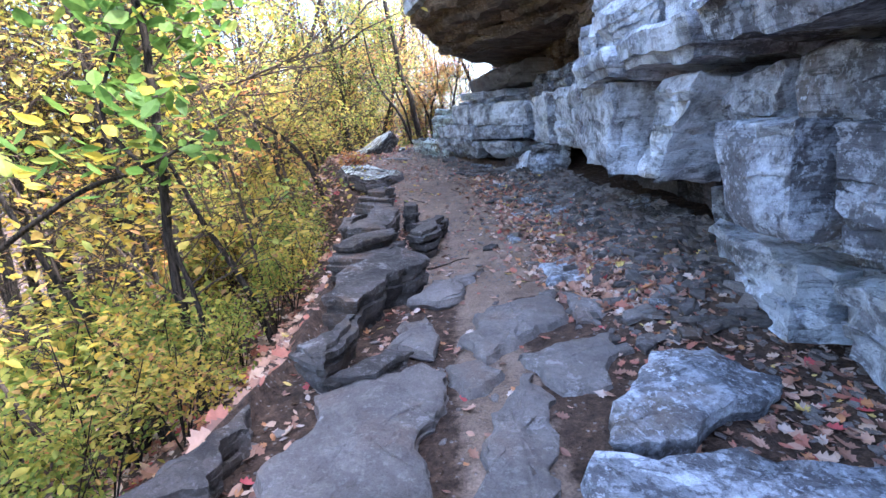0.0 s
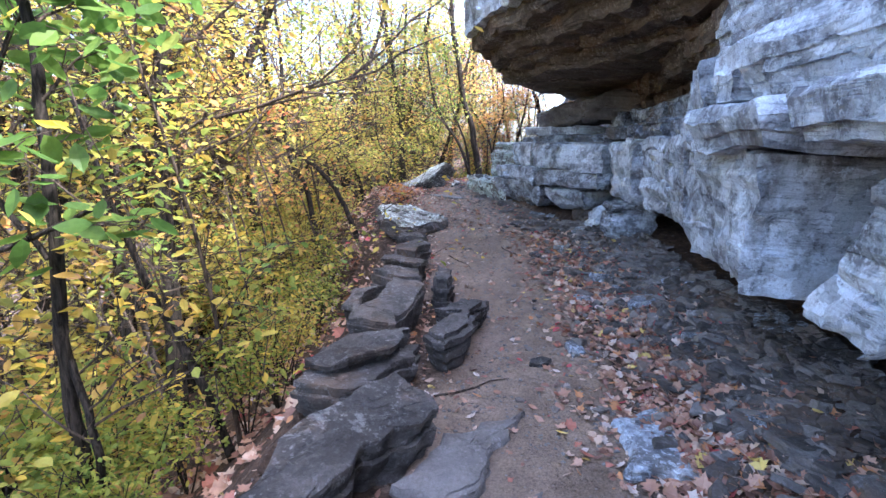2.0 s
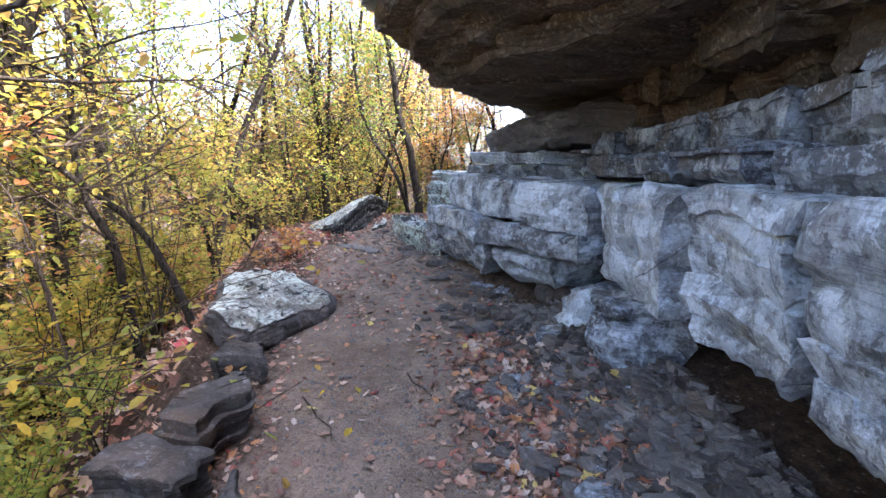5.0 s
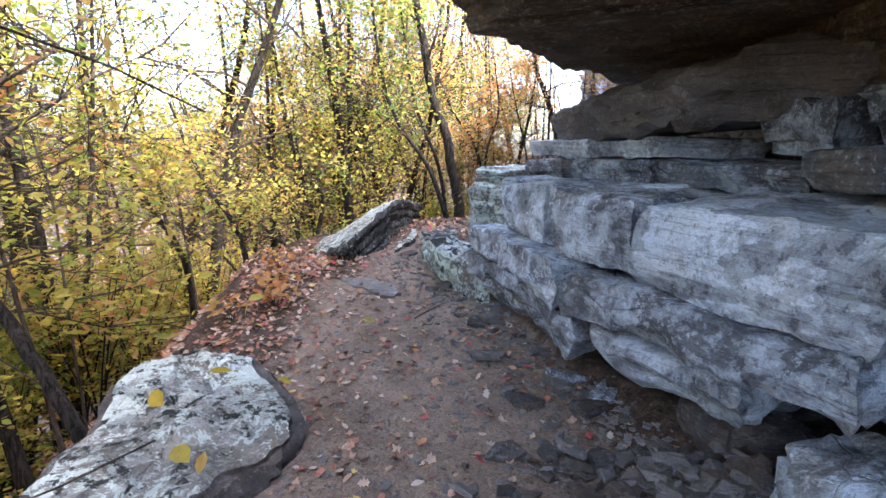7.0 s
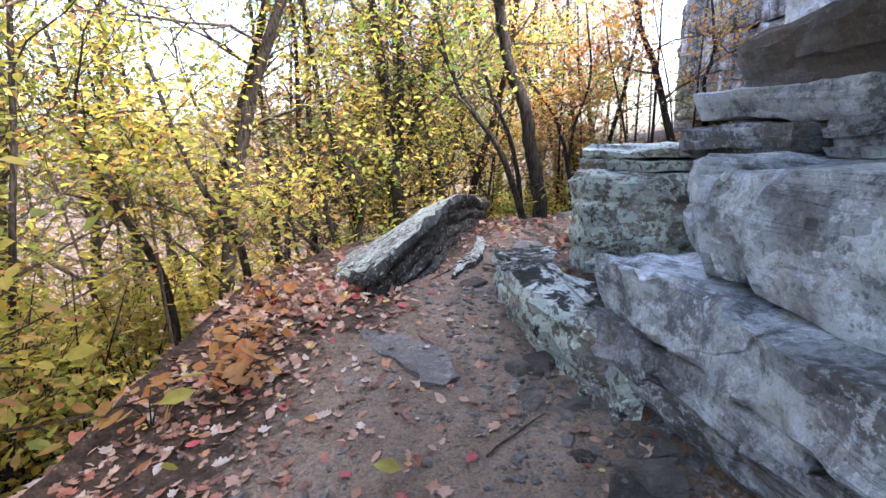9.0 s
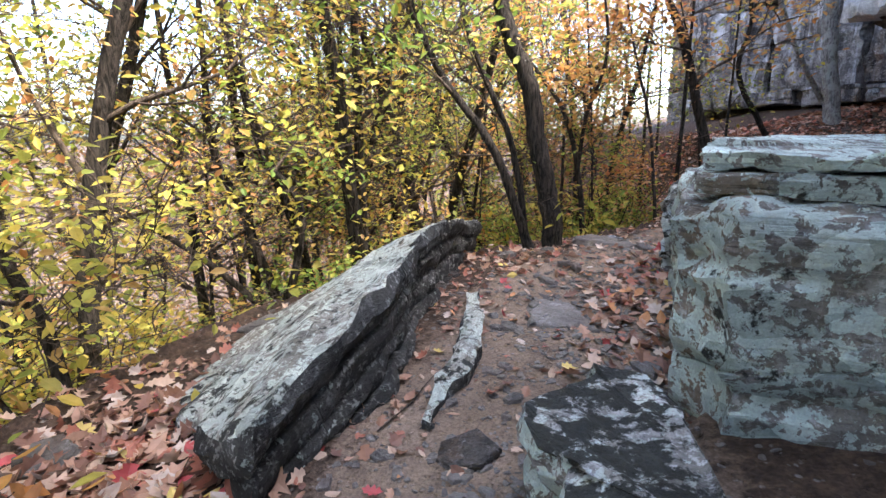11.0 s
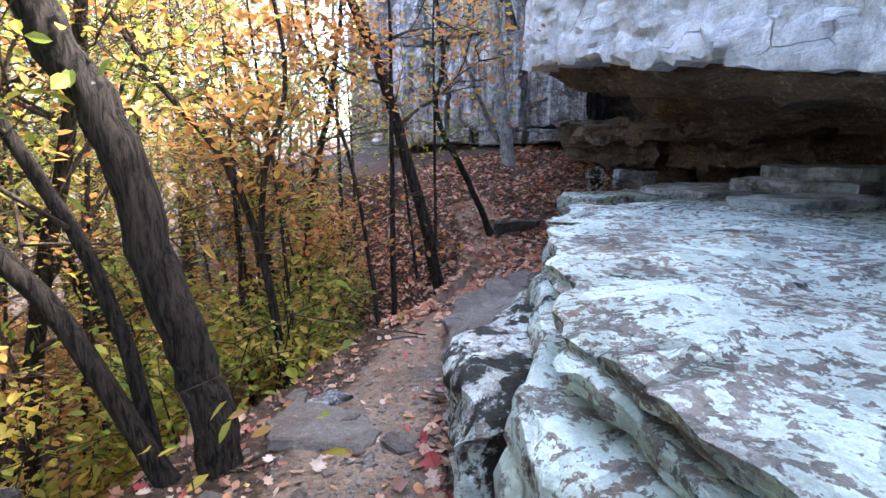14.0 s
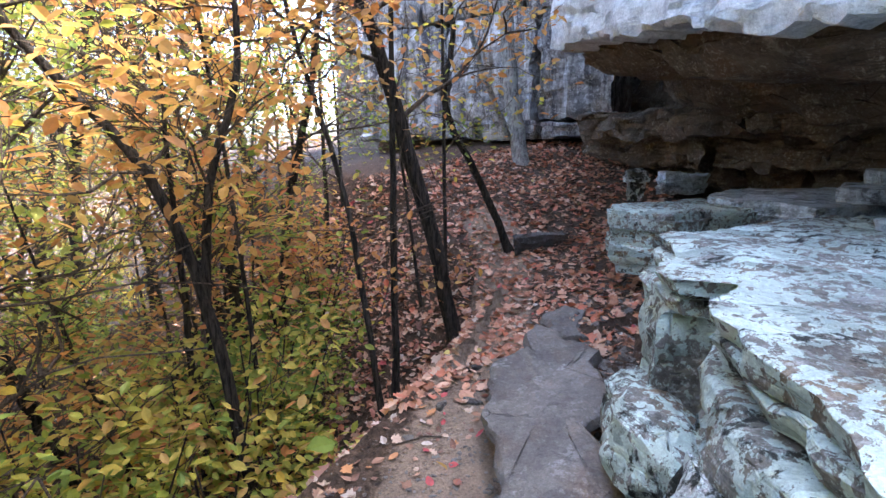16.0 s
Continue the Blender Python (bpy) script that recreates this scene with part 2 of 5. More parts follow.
LEAF_GREEN = leaf_material("green_leaves",
                           [(0, (0.14, 0.215, 0.045)), (0.38, (0.24, 0.3, 0.055)), (0.72, (0.38, 0.38, 0.07)), (0.9, (0.43, 0.3, 0.08))],
                           [(0, (0.21, 0.27, 0.05)), (0.35, (0.33, 0.35, 0.06)), (0.7, (0.45, 0.38, 0.07)), (0.92, (0.36, 0.22, 0.07))])
LEAF_YELLOW = leaf_material("yellow_leaves",
                            [(0, (0.54, 0.42, 0.08)), (0.25, (0.6, 0.42, 0.06)), (0.5, (0.31, 0.33, 0.07)), (0.75, (0.48, 0.31, 0.08)), (0.92, (0.38, 0.22, 0.1))],
                            [(0, (0.35, 0.36, 0.07)), (0.3, (0.54, 0.44, 0.1)), (0.6, (0.24, 0.29, 0.06)), (0.82, (0.44, 0.29, 0.1)), (0.93, (0.5, 0.22, 0.08))])
LEAF_RUST = leaf_material("rust_leaves",
                          [(0, (0.48, 0.22, 0.06)), (0.35, (0.58, 0.32, 0.08)), (0.65, (0.36, 0.17, 0.07)), (0.85, (0.6, 0.42, 0.1))],
                          [(0, (0.5, 0.2, 0.08)), (0.35, (0.42, 0.24, 0.11)), (0.7, (0.6, 0.36, 0.1)), (0.9, (0.55, 0.12, 0.07))])
LEAF_SAPLING = leaf_material("fresh_green_leaves",
                             [(0, (0.09, 0.17, 0.035)), (0.5, (0.14, 0.23, 0.045)), (0.82, (0.25, 0.29, 0.06)), (0.94, (0.55, 0.45, 0.06))],
                             [(0, (0.09, 0.17, 0.035)), (0.5, (0.14, 0.23, 0.045)), (0.82, (0.25, 0.29, 0.06)), (0.94, (0.55, 0.45, 0.06))])
_litter = [(0, (0.3, 0.16, 0.105)), (0.2, (0.4, 0.24, 0.165)), (0.4, (0.2, 0.105, 0.075)), (0.58, (0.48, 0.34, 0.25)), (0.72, (0.34, 0.13, 0.085)),
           (0.82, (0.47, 0.38, 0.32)), (0.9, (0.45, 0.21, 0.09)), (0.95, (0.42, 0.08, 0.08)), (0.98, (0.56, 0.42, 0.13))]
LEAF_LITTER = leaf_material("fallen_leaves", _litter, _litter, 0.15)
_rusty = [(0, (0.44, 0.2, 0.12)), (0.25, (0.54, 0.29, 0.19)), (0.5, (0.34, 0.15, 0.09)), (0.68, (0.58, 0.36, 0.25)), (0.85, (0.5, 0.17, 0.1))]
LEAF_RUSTY = leaf_material("rusty_fallen_leaves", _rusty, _rusty, 0.15)


def bark_material(name, dark, light, lichen=0.62):
    k = Nodes(name)
    v = k.vec((1, 1, 0.16))
    n1 = k.noise(v, 42, 8, 0.68, 0.7)
    col = k.mix(k.ramp(n1, [(0.4, 0.0), (0.6, 1.0)]), dark, light)
    patch = k.noise(k.vec(), 7, 8, 0.65)
    col = k.mix(k.ramp(patch, [(lichen, 0.0), (lichen + 0.06, 0.7)]), col, (0.34, 0.36, 0.33))
    return k.surface(col, 0.95, k.bump(n1, 1.0, 0.04), 0.1)


BARK = bark_material("grey_brown_bark", (0.01, 0.009, 0.008), (0.052, 0.043, 0.036), 0.68)
BARK_PALE = bark_material("pale_grey_bark", (0.1, 0.098, 0.095), (0.3, 0.29, 0.28), 0.5)
TWIG = bark_material("twig_bark", (0.04, 0.03, 0.024), (0.11, 0.085, 0.065), 0.75)
GROUND = ground_material()

# ---------------------------------------------------------------- helpers of this scene


def part(name, mesh, material, parent=None, label=""):
    ob = new(name, mesh)
    if not mesh.materials:
        mesh.materials.append(material)
    if parent is not None:
        ob.parent = parent
    if label:
        tagged(ob, label)
    return ob


def mesh_of(name, verts, faces, sharp=None):
    me = bpy.data.meshes.new(name)
    me.from_pydata([tuple(v) for v in verts], [], faces)
    me.update()
    if sharp is not None:
        me.polygons.foreach_set("use_smooth", [True] * len(me.polygons))
        me.set_sharp_from_angle(angle=radians(sharp))
    return me


def lerp_table(table, y):
    ys, xs = zip(*table)
    return float(np.interp(y, ys, xs))


TRAIL_Z = [(-40, -0.5), (-4, 0.0), (0, 0.02), (3, 0.05), (5, 0.06), (7.2, 0.1), (9.4, 0.42), (10.7, 0.45), (11.7, 0.53), (13.5, 0.7), (16, 0.76), (17.2, 0.8),
           (18.7, 0.72), (19.6, 0.78), (21, 0.82), (22.7, 1.02), (24, 1.5), (25.4, 1.9), (28, 2.0), (60, 2.0)]
LEFT_X = [(-40, -1.2), (1.5, -1.12), (3, -0.9), (4.5, -1.0), (6, -1.05), (7, -1.25), (8, -1.3), (9.5, -1.9), (11, -2.3), (12.5, -2.8), (14, -3.2), (15.5, -2.9),
          (17, -1.7), (18, -1.1), (19, -0.1), (20, 1.1), (21.5, 2.4), (23, 2.5), (25, 2.7), (28, 1.0), (60, 0.0)]
RIGHT_X = [(-40, 2.4), (5.8, 2.45), (8, 2.1), (9.5, 1.8), (10.4, 1.3), (11, 0.9), (12, 0.4), (13.8, -0.4), (14.5, -0.1), (16.5, 0.2), (17.5, 0.8), (19, 2.1),
           (20, 3.0), (22, 6), (26, 8), (60, 9)]


def ground_z(x, y):
    zc, xl, xr = lerp_table(TRAIL_Z, y), lerp_table(LEFT_X, y), lerp_table(RIGHT_X, y)
    near = 0.02 * noise.noise(Vector((x * 1.3, y * 1.3, 0))) + 0.012 * noise.noise(Vector((x * 5, y * 5, 3)))
    if x < xl:
        d = xl - x
        z = zc - 0.78 * min(d, 4) - 0.5 * max(0, min(d - 4, 26)) - 0.25 * d / (0.4 + d) * min(1, d * 3)
        far = 0.5 * noise.noise(Vector((x * 0.25, y * 0.25, 7))) * min(1, d / 4)
        return z + near * 2 + far
    if x > xr:
        return (zc + 0.35 if y < 9.6 else zc + 0.17) + 0.1 * min(x - xr, 3) + near
    lift = 0.07 * (x - 0.5 * (xl + xr)) if y < 10 else 0.05 * (x - 0.5 * (xl + xr))
    if 2.6 < y < 9.6 and x > 1.2:
        lift += 0.28 * (x - 1.2) * min(1, (y - 2.6) * 2, (9.6 - y) * 2)
    if y > 20:
        lift = 0.2 * (x - xl - 1.0)
    return zc + lift + near


def axis_steps(lo, hi, step, grow, far):
    mid = list(np.arange(lo, hi, step))
    up, down, d = [], [], step
    while not up or up[-1] < far:
        d *= grow
        up.append((up[-1] if up else hi) + d)
        down.append((down[-1] if down else lo) - d)
    return down[::-1] + mid + [hi] + up


def build_ground():
    xs = axis_steps(-4.5, 5.5, 0.07, 1.13, 3000)
    ys = axis_steps(-1.0, 26.0, 0.07, 1.13, 3000)
    verts = [(x, y, ground_z(x, y)) for y in ys for x in xs]
    w = len(xs)
    faces = [(j * w + i, j * w + i + 1, j * w + w + i + 1, j * w + w + i) for j in range(len(ys) - 1) for i in range(w - 1)]
    me = mesh_of("ground", verts, faces, 180)
    att = me.attributes.new("worn", "FLOAT", "POINT")
    vals = []
    for x, y, z in verts:
        c = lerp_table([(-40, 0.3), (6, 0.4), (8, 0.3), (10, -0.1), (12, -0.6), (14, -0.95), (16, -0.75), (18, 0.0), (19.4, 1.0), (22.7, 3.2), (60, 5)], y)
        wide = 0.25 if y < 3.9 else 1.2 if 7 < y < 13 else 0.75 if y < 17 else 0.45
        vals.append(max(0.0, 1.0 - (abs(x - c) / wide) ** 2 * 0.6) if y < 24 else 0.0)
    att.data.foreach_set("value", vals)
    g = part("ground", me, GROUND)
    tagged(g, "trodden dirt trail and leafy wooded slope", "ground", kind="structure")


def resample(outline, res):
    pts, n = [], len(outline)
    for i in range(n):
        a, b = Vector(outline[i]), Vector(outline[(i + 1) % n])
        k = max(1, int(round((b - a).length / res)))
        pts += [a.lerp(b, j / k) for j in range(k)]
    return pts


def rock_mesh(name, outline, z0, z1, seed, res=0.1, rough=0.03, strata=0.045, joints=0.022, bevel=0.018, tilt=(0, 0), under=0.06, dome=0.02, cuts=None, chips=1.1, bend=0.0, groove=0.024, ragged=0.03):
    """A broken block of layered stone: an outline in plan between two heights, with ledges, joints, worn edges and an uneven top."""
    rnd = random.Random(seed)
    if sum(a[0] * b[1] - b[0] * a[1] for a, b in zip(outline, list(outline[1:]) + [outline[0]])) < 0:
        outline = list(outline)[::-1]
    pts = resample([(p[0], p[1]) for p in outline], res)
    n = len(pts)
    c = sum(pts, Vector((0, 0))) / n
    nor = []
    for i in range(n):
        d = (pts[(i + 1) % n] - pts[i - 1])
        nor.append(Vector((d.y, -d.x)).normalized())
    pts = [p + q * ragged * (noise.noise(Vector((p.x * 2.3, p.y * 2.3, seed * 0.7))) + 0.6 * noise.noise(Vector((p.x * 7.1, p.y * 7.1, seed * 1.9)))) for p, q in zip(pts, nor)]
    h = z1 - z0
    # beds of stone, with a groove between them
    beds, z = [], z0
    while z < z1 - 0.02:
        t = rnd.uniform(0.05, 0.2) if cuts is None else rnd.uniform(*cuts)
        beds.append((z, min(z + t, z1)))
        z += t
    offs = [rnd.uniform(-strata, strata * 0.5) for _ in beds]
    # upright joints: steps along the outline
    marks, s = [], 0
    while s < n:
        k = max(2, int(rnd.uniform(0.35, 1.1) / res))
        marks += [rnd.uniform(-joints, joints * 0.6)] * k
        s += k
    levels = []
    for (a, b), o in zip(beds, offs):
        k = max(1, int((b - a) / (res * 0.9)))
        for j in range(k + 1):
            f = j / k
            levels.append((a + (b - a) * (0.03 + 0.94 * f), o - (groove if j in (0, k) and strata > 0.01 else 0)))
    ring_data = []
    for lz, o in levels:
        f = (lz - z0) / max(h, 1e-4)
        inset = under * (1 - f) ** 2
        ring_data.append((lz, o, inset))
    verts, faces = [], []
    off = Vector((seed * 3.7 % 91, seed * 1.3 % 57, 0))

    def place(x, y, z, amp):
        p = Vector((x, y, z))
        q = (p + off)
        d = noise.noise_vector(q * 1.9) * rough * 1.6 + noise.noise_vector(q * 6.5) * rough * 0.7
        e = noise.noise_vector(q * 19.0) * rough * 0.22
        chip = noise.cell_vector(Vector((q.x * 2.6 + d.x * 9, q.y * 2.6 + d.y * 9, q.z * 5.0 + d.z * 9)))
        fine = noise.cell_vector(Vector((q.x * 6.8 + d.x * 14, q.y * 6.8 + d.y * 14, q.z * 11.0 + d.z * 14)))
        p += (d * 0.7 + e + (chip - Vector((0.5, 0.5, 0.5))) * rough * chips + (fine - Vector((0.5, 0.5, 0.5))) * rough * 0.42 * chips) * amp
        p.z += tilt[0] * (x - c.x) + tilt[1] * (y - c.y) + bend * (y - c.y) ** 2
        verts.append(p)

    for lz, o, cut in ring_data:
        for i in range(n):
            p = pts[i] + nor[i] * (o + marks[i])
            p += (c - p).normalized() * cut
            place(p.x, p.y, lz, 1.0)
    rings = len(ring_data)
    # top: worn edge, then rings that close
    size = min((p - c).length for p in pts)
    steps = [min(0.3, bevel / max(size, 0.02)), *([0.35, 0.62, 0.85] if size < 0.7 else [0.15, 0.3, 0.45, 0.6, 0.75, 0.9])]
    steps = sorted(set(steps))
    for st in steps:
        for i in range(n):
            o = ring_data[-1][1] + marks[i] * (1 - st)
            px, py = pts[i].x + nor[i].x * o, pts[i].y + nor[i].y * o
            x, y = px + (c.x - px) * st, py + (c.y - py) * st
            place(x, y, z1 + bevel * 0.5 + dome * st, 1.0)
        rings += 1
    for r in range(rings - 1):
        for i in range(n):
            j = (i + 1) % n
            faces.append((r * n + i, r * n + j, r * n + n + j, r * n + n + i))
    place(c.x, c.y, z1 + bevel * 0.5 + dome, 1.0)
    top = len(verts) - 1
    for i in range(n):
        faces.append(((rings - 1) * n + i, (rings - 1) * n + (i + 1) % n, top))
    place(c.x, c.y, z0, 0.3)
    for i in range(n):
        faces.append(((i + 1) % n, i, len(verts) - 1))
    me = mesh_of(name, verts, faces, 30)
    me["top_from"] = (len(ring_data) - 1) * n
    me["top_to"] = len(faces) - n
    return me


def rock(name, outline, z0, z1, seed, material, label, category="rock", parent=None, top=None, **kw):
    ob = part(name, rock_mesh(name, outline, z0, z1, seed, **kw), material, parent)
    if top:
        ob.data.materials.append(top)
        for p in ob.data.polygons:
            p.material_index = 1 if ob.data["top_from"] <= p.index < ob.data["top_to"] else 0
    if parent is None:
        tagged(ob, label, category)
    return ob


def band(cliff, line, z0, z1, depth, seed, material, lens=(0.5, 1.4), jitter=0.06, gap=0.036, slope=0.0, **kw):
    """A course of blocks along a line in plan, each a piece of its own."""
    rnd = random.Random(seed)
    line = [Vector(p) for p in line]
    seg = [(b - a).length for a, b in zip(line, line[1:])]
    total = sum(seg)

    def at(s):
        for a, b, l in zip(line, line[1:], seg):
            if s <= l or b is line[-1]:
                return a.lerp(b, min(1.0, s / l)), Vector(((b - a).y, -(b - a).x)).normalized()
            s -= l

    s, i = 0.0, 0
    while s < total - 0.05:
        l = rnd.uniform(*lens)
        e = min(total, s + l)
        if total - e < lens[0] * 0.6:
            e = total
        (a, na), (m, nm), (b, nb) = at(s + gap), at((s + e) / 2), at(e - gap)
        j = rnd.uniform(-jitter, jitter)
        k1, k2 = rnd.uniform(-0.04, 0.04), rnd.uniform(-0.04, 0.04)
        out = [a - na * (j + k1), m - nm * (j + rnd.uniform(-0.02, 0.03)), b - nb * (j + k2), b + nb * depth, a + na * depth]
        lift = slope * (m.y - line[0].y)
        dz0, dz1 = rnd.uniform(-0.03, 0.03), rnd.uniform(-0.03, 0.02)
        stone = ROCK if material is ROCK_PALE and seed not in (17, 18, 20, 27) and rnd.random() < 0.2 else material
        part("rock_block", rock_mesh("rock_block", out, z0 + lift + dz0, z1 + lift + dz1, seed * 100 + i, **kw), stone, cliff)
        s, i = e, i + 1


build_ground()

# ---------------------------------------------------------------- the cliff beside the first stretch of trail
cliff_1 = tagged(new("cliff_1"), "layered grey sandstone cliff with a low overhang", "cliff", kind="structure")
# (line in plan from the near end, beds from the foot up)
band(cliff_1, [(2.0, -3), (1.98, 2.2), (2.12, 3.65)], 0.2, 0.64, 1.2, 11, ROCK_PALE, (0.6, 1.2), 0.12, res=0.1, rough=0.05)
# the set-back beds below the overhang take the darker stone colour
band(cliff_1, [(2.85, 3.7), (3.1, 5.0), (3.1, 6.5), (2.9, 8.4)], -0.2, 0.7, 1.0, 12, ROCK_DARK, (0.4, 0.9), 0.1, res=0.1, rough=0.05)
band(cliff_1, [(2.3, -3), (2.3, 4.3)], 0.55, 0.86, 1.2, 13, ROCK, (0.5, 1.0), 0.12, res=0.09, rough=0.04)
band(cliff_1, [(2.5, 4.3), (2.75, 5.2), (2.7, 6.5), (2.6, 8.4)], 0.6, 1.02, 1.0, 14, ROCK_DARK, (0.5, 1.1), 0.1, res=0.1, rough=0.04)
band(cliff_1, [(1.72, -3), (1.68, 2.85)], 0.86, 1.42, 1.2, 15, ROCK, (0.8, 1.6), 0.05, res=0.1, rough=0.04, strata=0.02)
band(cliff_1, [(1.9, -3), (1.85, 3.3)], 1.42, 1.72, 1.2, 16, ROCK, (0.7, 1.5), 0.06, res=0.1, rough=0.04)
band(cliff_1, [(1.58, 4.5), (1.72, 6.2)], 0.98, 1.8, 1.0, 17, ROCK_PALE, (1.7, 1.8), 0.0, res=0.09, rough=0.05, strata=0.015, joints=0.01, under=0.16)
band(cliff_1, [(1.75, 6.2), (1.72, 7.9), (1.66, 9.4)], 1.1, 1.9, 1.0, 18, ROCK_PALE, (0.6, 1.3), 0.07, res=0.075, rough=0.04, strata=0.03, joints=0.015, under=0.14, cuts=(0.12, 0.4))
band(cliff_1, [(1.42, -3), (1.42, 3.9), (1.38, 4.9), (1.5, 5.6), (1.7, 6.4)], 1.8, 2.06, 1.4, 19, ROCK_PALE, (0.8, 1.7), 0.04, res=0.09, rough=0.035, strata=0.03)
band(cliff_1, [(1.62, -3), (1.56, 3.9), (1.52, 5.0), (1.62, 6.2)], 2.06, 2.42, 1.6, 20, ROCK_PALE, (0.6, 1.6), 0.05, res=0.09, rough=0.045, strata=0.03)
band(cliff_1, [(1.68, -3), (1.6, 3.9), (1.6, 5.0), (1.74, 6.1)], 2.42, 3.0, 1.6, 27, ROCK_PALE, (0.9, 1.9), 0.07, res=0.1, rough=0.05, strata=0.03)
band(cliff_1, [(1.8, -3), (1.75, 5.0), (2.0, 6.0)], 3.0, 3.4, 1.6, 21, ROCK, (0.8, 1.6), 0.08, res=0.11, rough=0.05)
# unseen mass above the bend, added to keep sun off the boulder and trail
rock("upper_cliff", [(1.3, 9), (0.0, 10.8), (0.6, 12.6), (1.6, 14), (3, 15), (14, 15), (14, 9)], 6.0, 8.0, 49, ROCK, "", parent=cliff_1, res=0.5, rough=0.1, strata=0.1, cuts=(0.4, 0.9))
# thin beds in the recess under the roof
band(cliff_1, [(1.9, 6.3), (1.85, 7.6), (1.85, 9.6), (1.8, 10.4)], 1.92, 2.1, 1.2, 22, ROCK, (0.5, 1.2), 0.08, res=0.09, rough=0.03)
band(cliff_1, [(2.0, 6.1), (2.2, 7.5), (2.3, 10.0), (2.0, 11.5)], 2.1, 2.45, 1.2, 23, ROCK, (0.6, 1.2), 0.1, res=0.1, rough=0.04)
band(cliff_1, [(1.85, 5.8), (2.3, 7.5), (2.5, 9.5), (2.3, 11.5)], 2.45, 2.75, 1.2, 24, ROCK_BROWN, (0.7, 1.3), 0.12, res=0.1, rough=0.05)
band(cliff_1, [(1.9, 5.6), (2.0, 7.5), (2.2, 9.5), (2.1, 12.0)], 2.72, 3.0, 1.2, 25, ROCK_BROWN, (0.7, 1.3), 0.1, res=0.1, rough=0.05)
# the tilted block beside the open joint
leaning = rock("rock_block", [(1.6, 3.6), (1.7, 4.26), (2.3, 4.3), (2.3, 3.65)], 0.98, 1.72, 31, ROCK_PALE, "", parent=cliff_1, res=0.07, rough=0.04, strata=0.015, joints=0.01)
for v_ in leaning.data.vertices:
    v_.co.y -= 0.72 * (v_.co.z - 1.0)
# low ledge that juts out at the bend
band(cliff_1, [(1.38, 9.75), (1.0, 10.3), (0.62, 10.85), (0.18, 11.9), (-0.1, 12.5)], 0.72, 1.12, 1.3, 32, ROCK_PALE, (1.0, 1.7), 0.06, res=0.075, rough=0.05, under=0.3, joints=0.015, strata=0.03, cuts=(0.1, 0.3))
band(cliff_1, [(1.6, 9.35), (0.88, 10.35), (0.56, 10.8), (0.1, 11.95), (-0.1, 12.6)], 1.13, 1.38, 1.6, 33, ROCK_PALE, (1.2, 2.0), 0.05, res=0.075, rough=0.04, under=0.05, joints=0.012, strata=0.02, cuts=(0.12, 0.3))
band(cliff_1, [(1.62, 9.4), (1.05, 10.3), (0.66, 10.9), (0.2, 12.0), (0.4, 13.4)], 1.4, 1.84, 1.8, 34, ROCK_PALE, (0.8, 1.5), 0.05, res=0.075, rough=0.035, strata=0.012, joints=0.012, under=0.03, cuts=(0.2, 0.45))
band(cliff_1, [(1.9, 10.5), (1.2, 12.2), (0.3, 13.9)], 1.84, 2.03, 1.6, 35, ROCK, (0.8, 1.6), 0.08, res=0.08, rough=0.03, cuts=(0.04, 0.08))
rock("rock_slab", [(1.52, 12.1), (1.05, 12.75), (0.5, 13.75), (1.2, 14.2), (2.6, 13.6), (2.4, 12.2)], 2.06, 2.22, 36, ROCK_PALE, "", parent=cliff_1, res=0.08, rough=0.025, strata=0.01)
rock("rock_block", [(2.6, 10.9), (1.5, 11.5), (1.06, 12.3), (0.8, 13.2), (0.66, 13.95), (1.4, 14.3), (3.2, 13.2), (3.2, 11)], 2.3, 2.72, 37, ROCK_FLAG, "", parent=cliff_1, res=0.08, rough=0.06, strata=0.07, under=0.2, bevel=0.1, tilt=(0.12, -0.02))
rock("rock_block", [(1.62, 8.5), (1.52, 8.8), (1.58, 9.1), (2.1, 9.2), (2.2, 8.5)], 0.45, 1.04, 86, ROCK, "", parent=cliff_1, res=0.07, rough=0.05, under=0.1)
rock("rock_block", [(1.55, 9.3), (1.42, 9.62), (1.56, 9.9), (2.0, 10.05), (2.2, 9.3)], 0.3, 0.86, 87, ROCK_PALE, "", parent=cliff_1, res=0.06, rough=0.07, under=0.05, bevel=0.06, tilt=(0.15, -0.1))
# blocks set back under the low ledge, in the darker stone colour
rock("rock_block", [(1.45, 10.05), (1.3, 10.4), (1.75, 10.6), (2.0, 10.1)], 0.4, 0.72, 88, ROCK_DARK, "", parent=cliff_1, res=0.06, rough=0.05, bevel=0.04)
rock("rock_block", [(1.95, 9.25), (1.9, 9.8), (2.5, 10.2), (2.6, 9.3)], 0.25, 0.84, 38, ROCK_DARK, "", parent=cliff_1, res=0.08, rough=0.04)
rock("rock_block", [(1.85, 10.4), (1.65, 11.0), (2.4, 11.4), (2.5, 10.3)], 0.3, 0.9, 39, ROCK_DARK, "", parent=cliff_1, res=0.09, rough=0.05)
rock("rock_block", [(1.3, 11.4), (0.75, 12.3), (1.4, 12.8), (1.9, 11.5)], 0.3, 0.92, 40, ROCK_DARK, "", parent=cliff_1, res=0.1, rough=0.05)
# overhanging roof, bed over bed
ROOF = [(1.6, 4.6), (0.95, 6.4), (0.1, 8.4), (-0.55, 9.9), (-0.78, 10.75), (-0.45, 11.7), (-0.1, 12.6), (0.4, 13.6), (0.95, 14.4), (2.6, 15.0), (6, 15), (6, 4.6)]


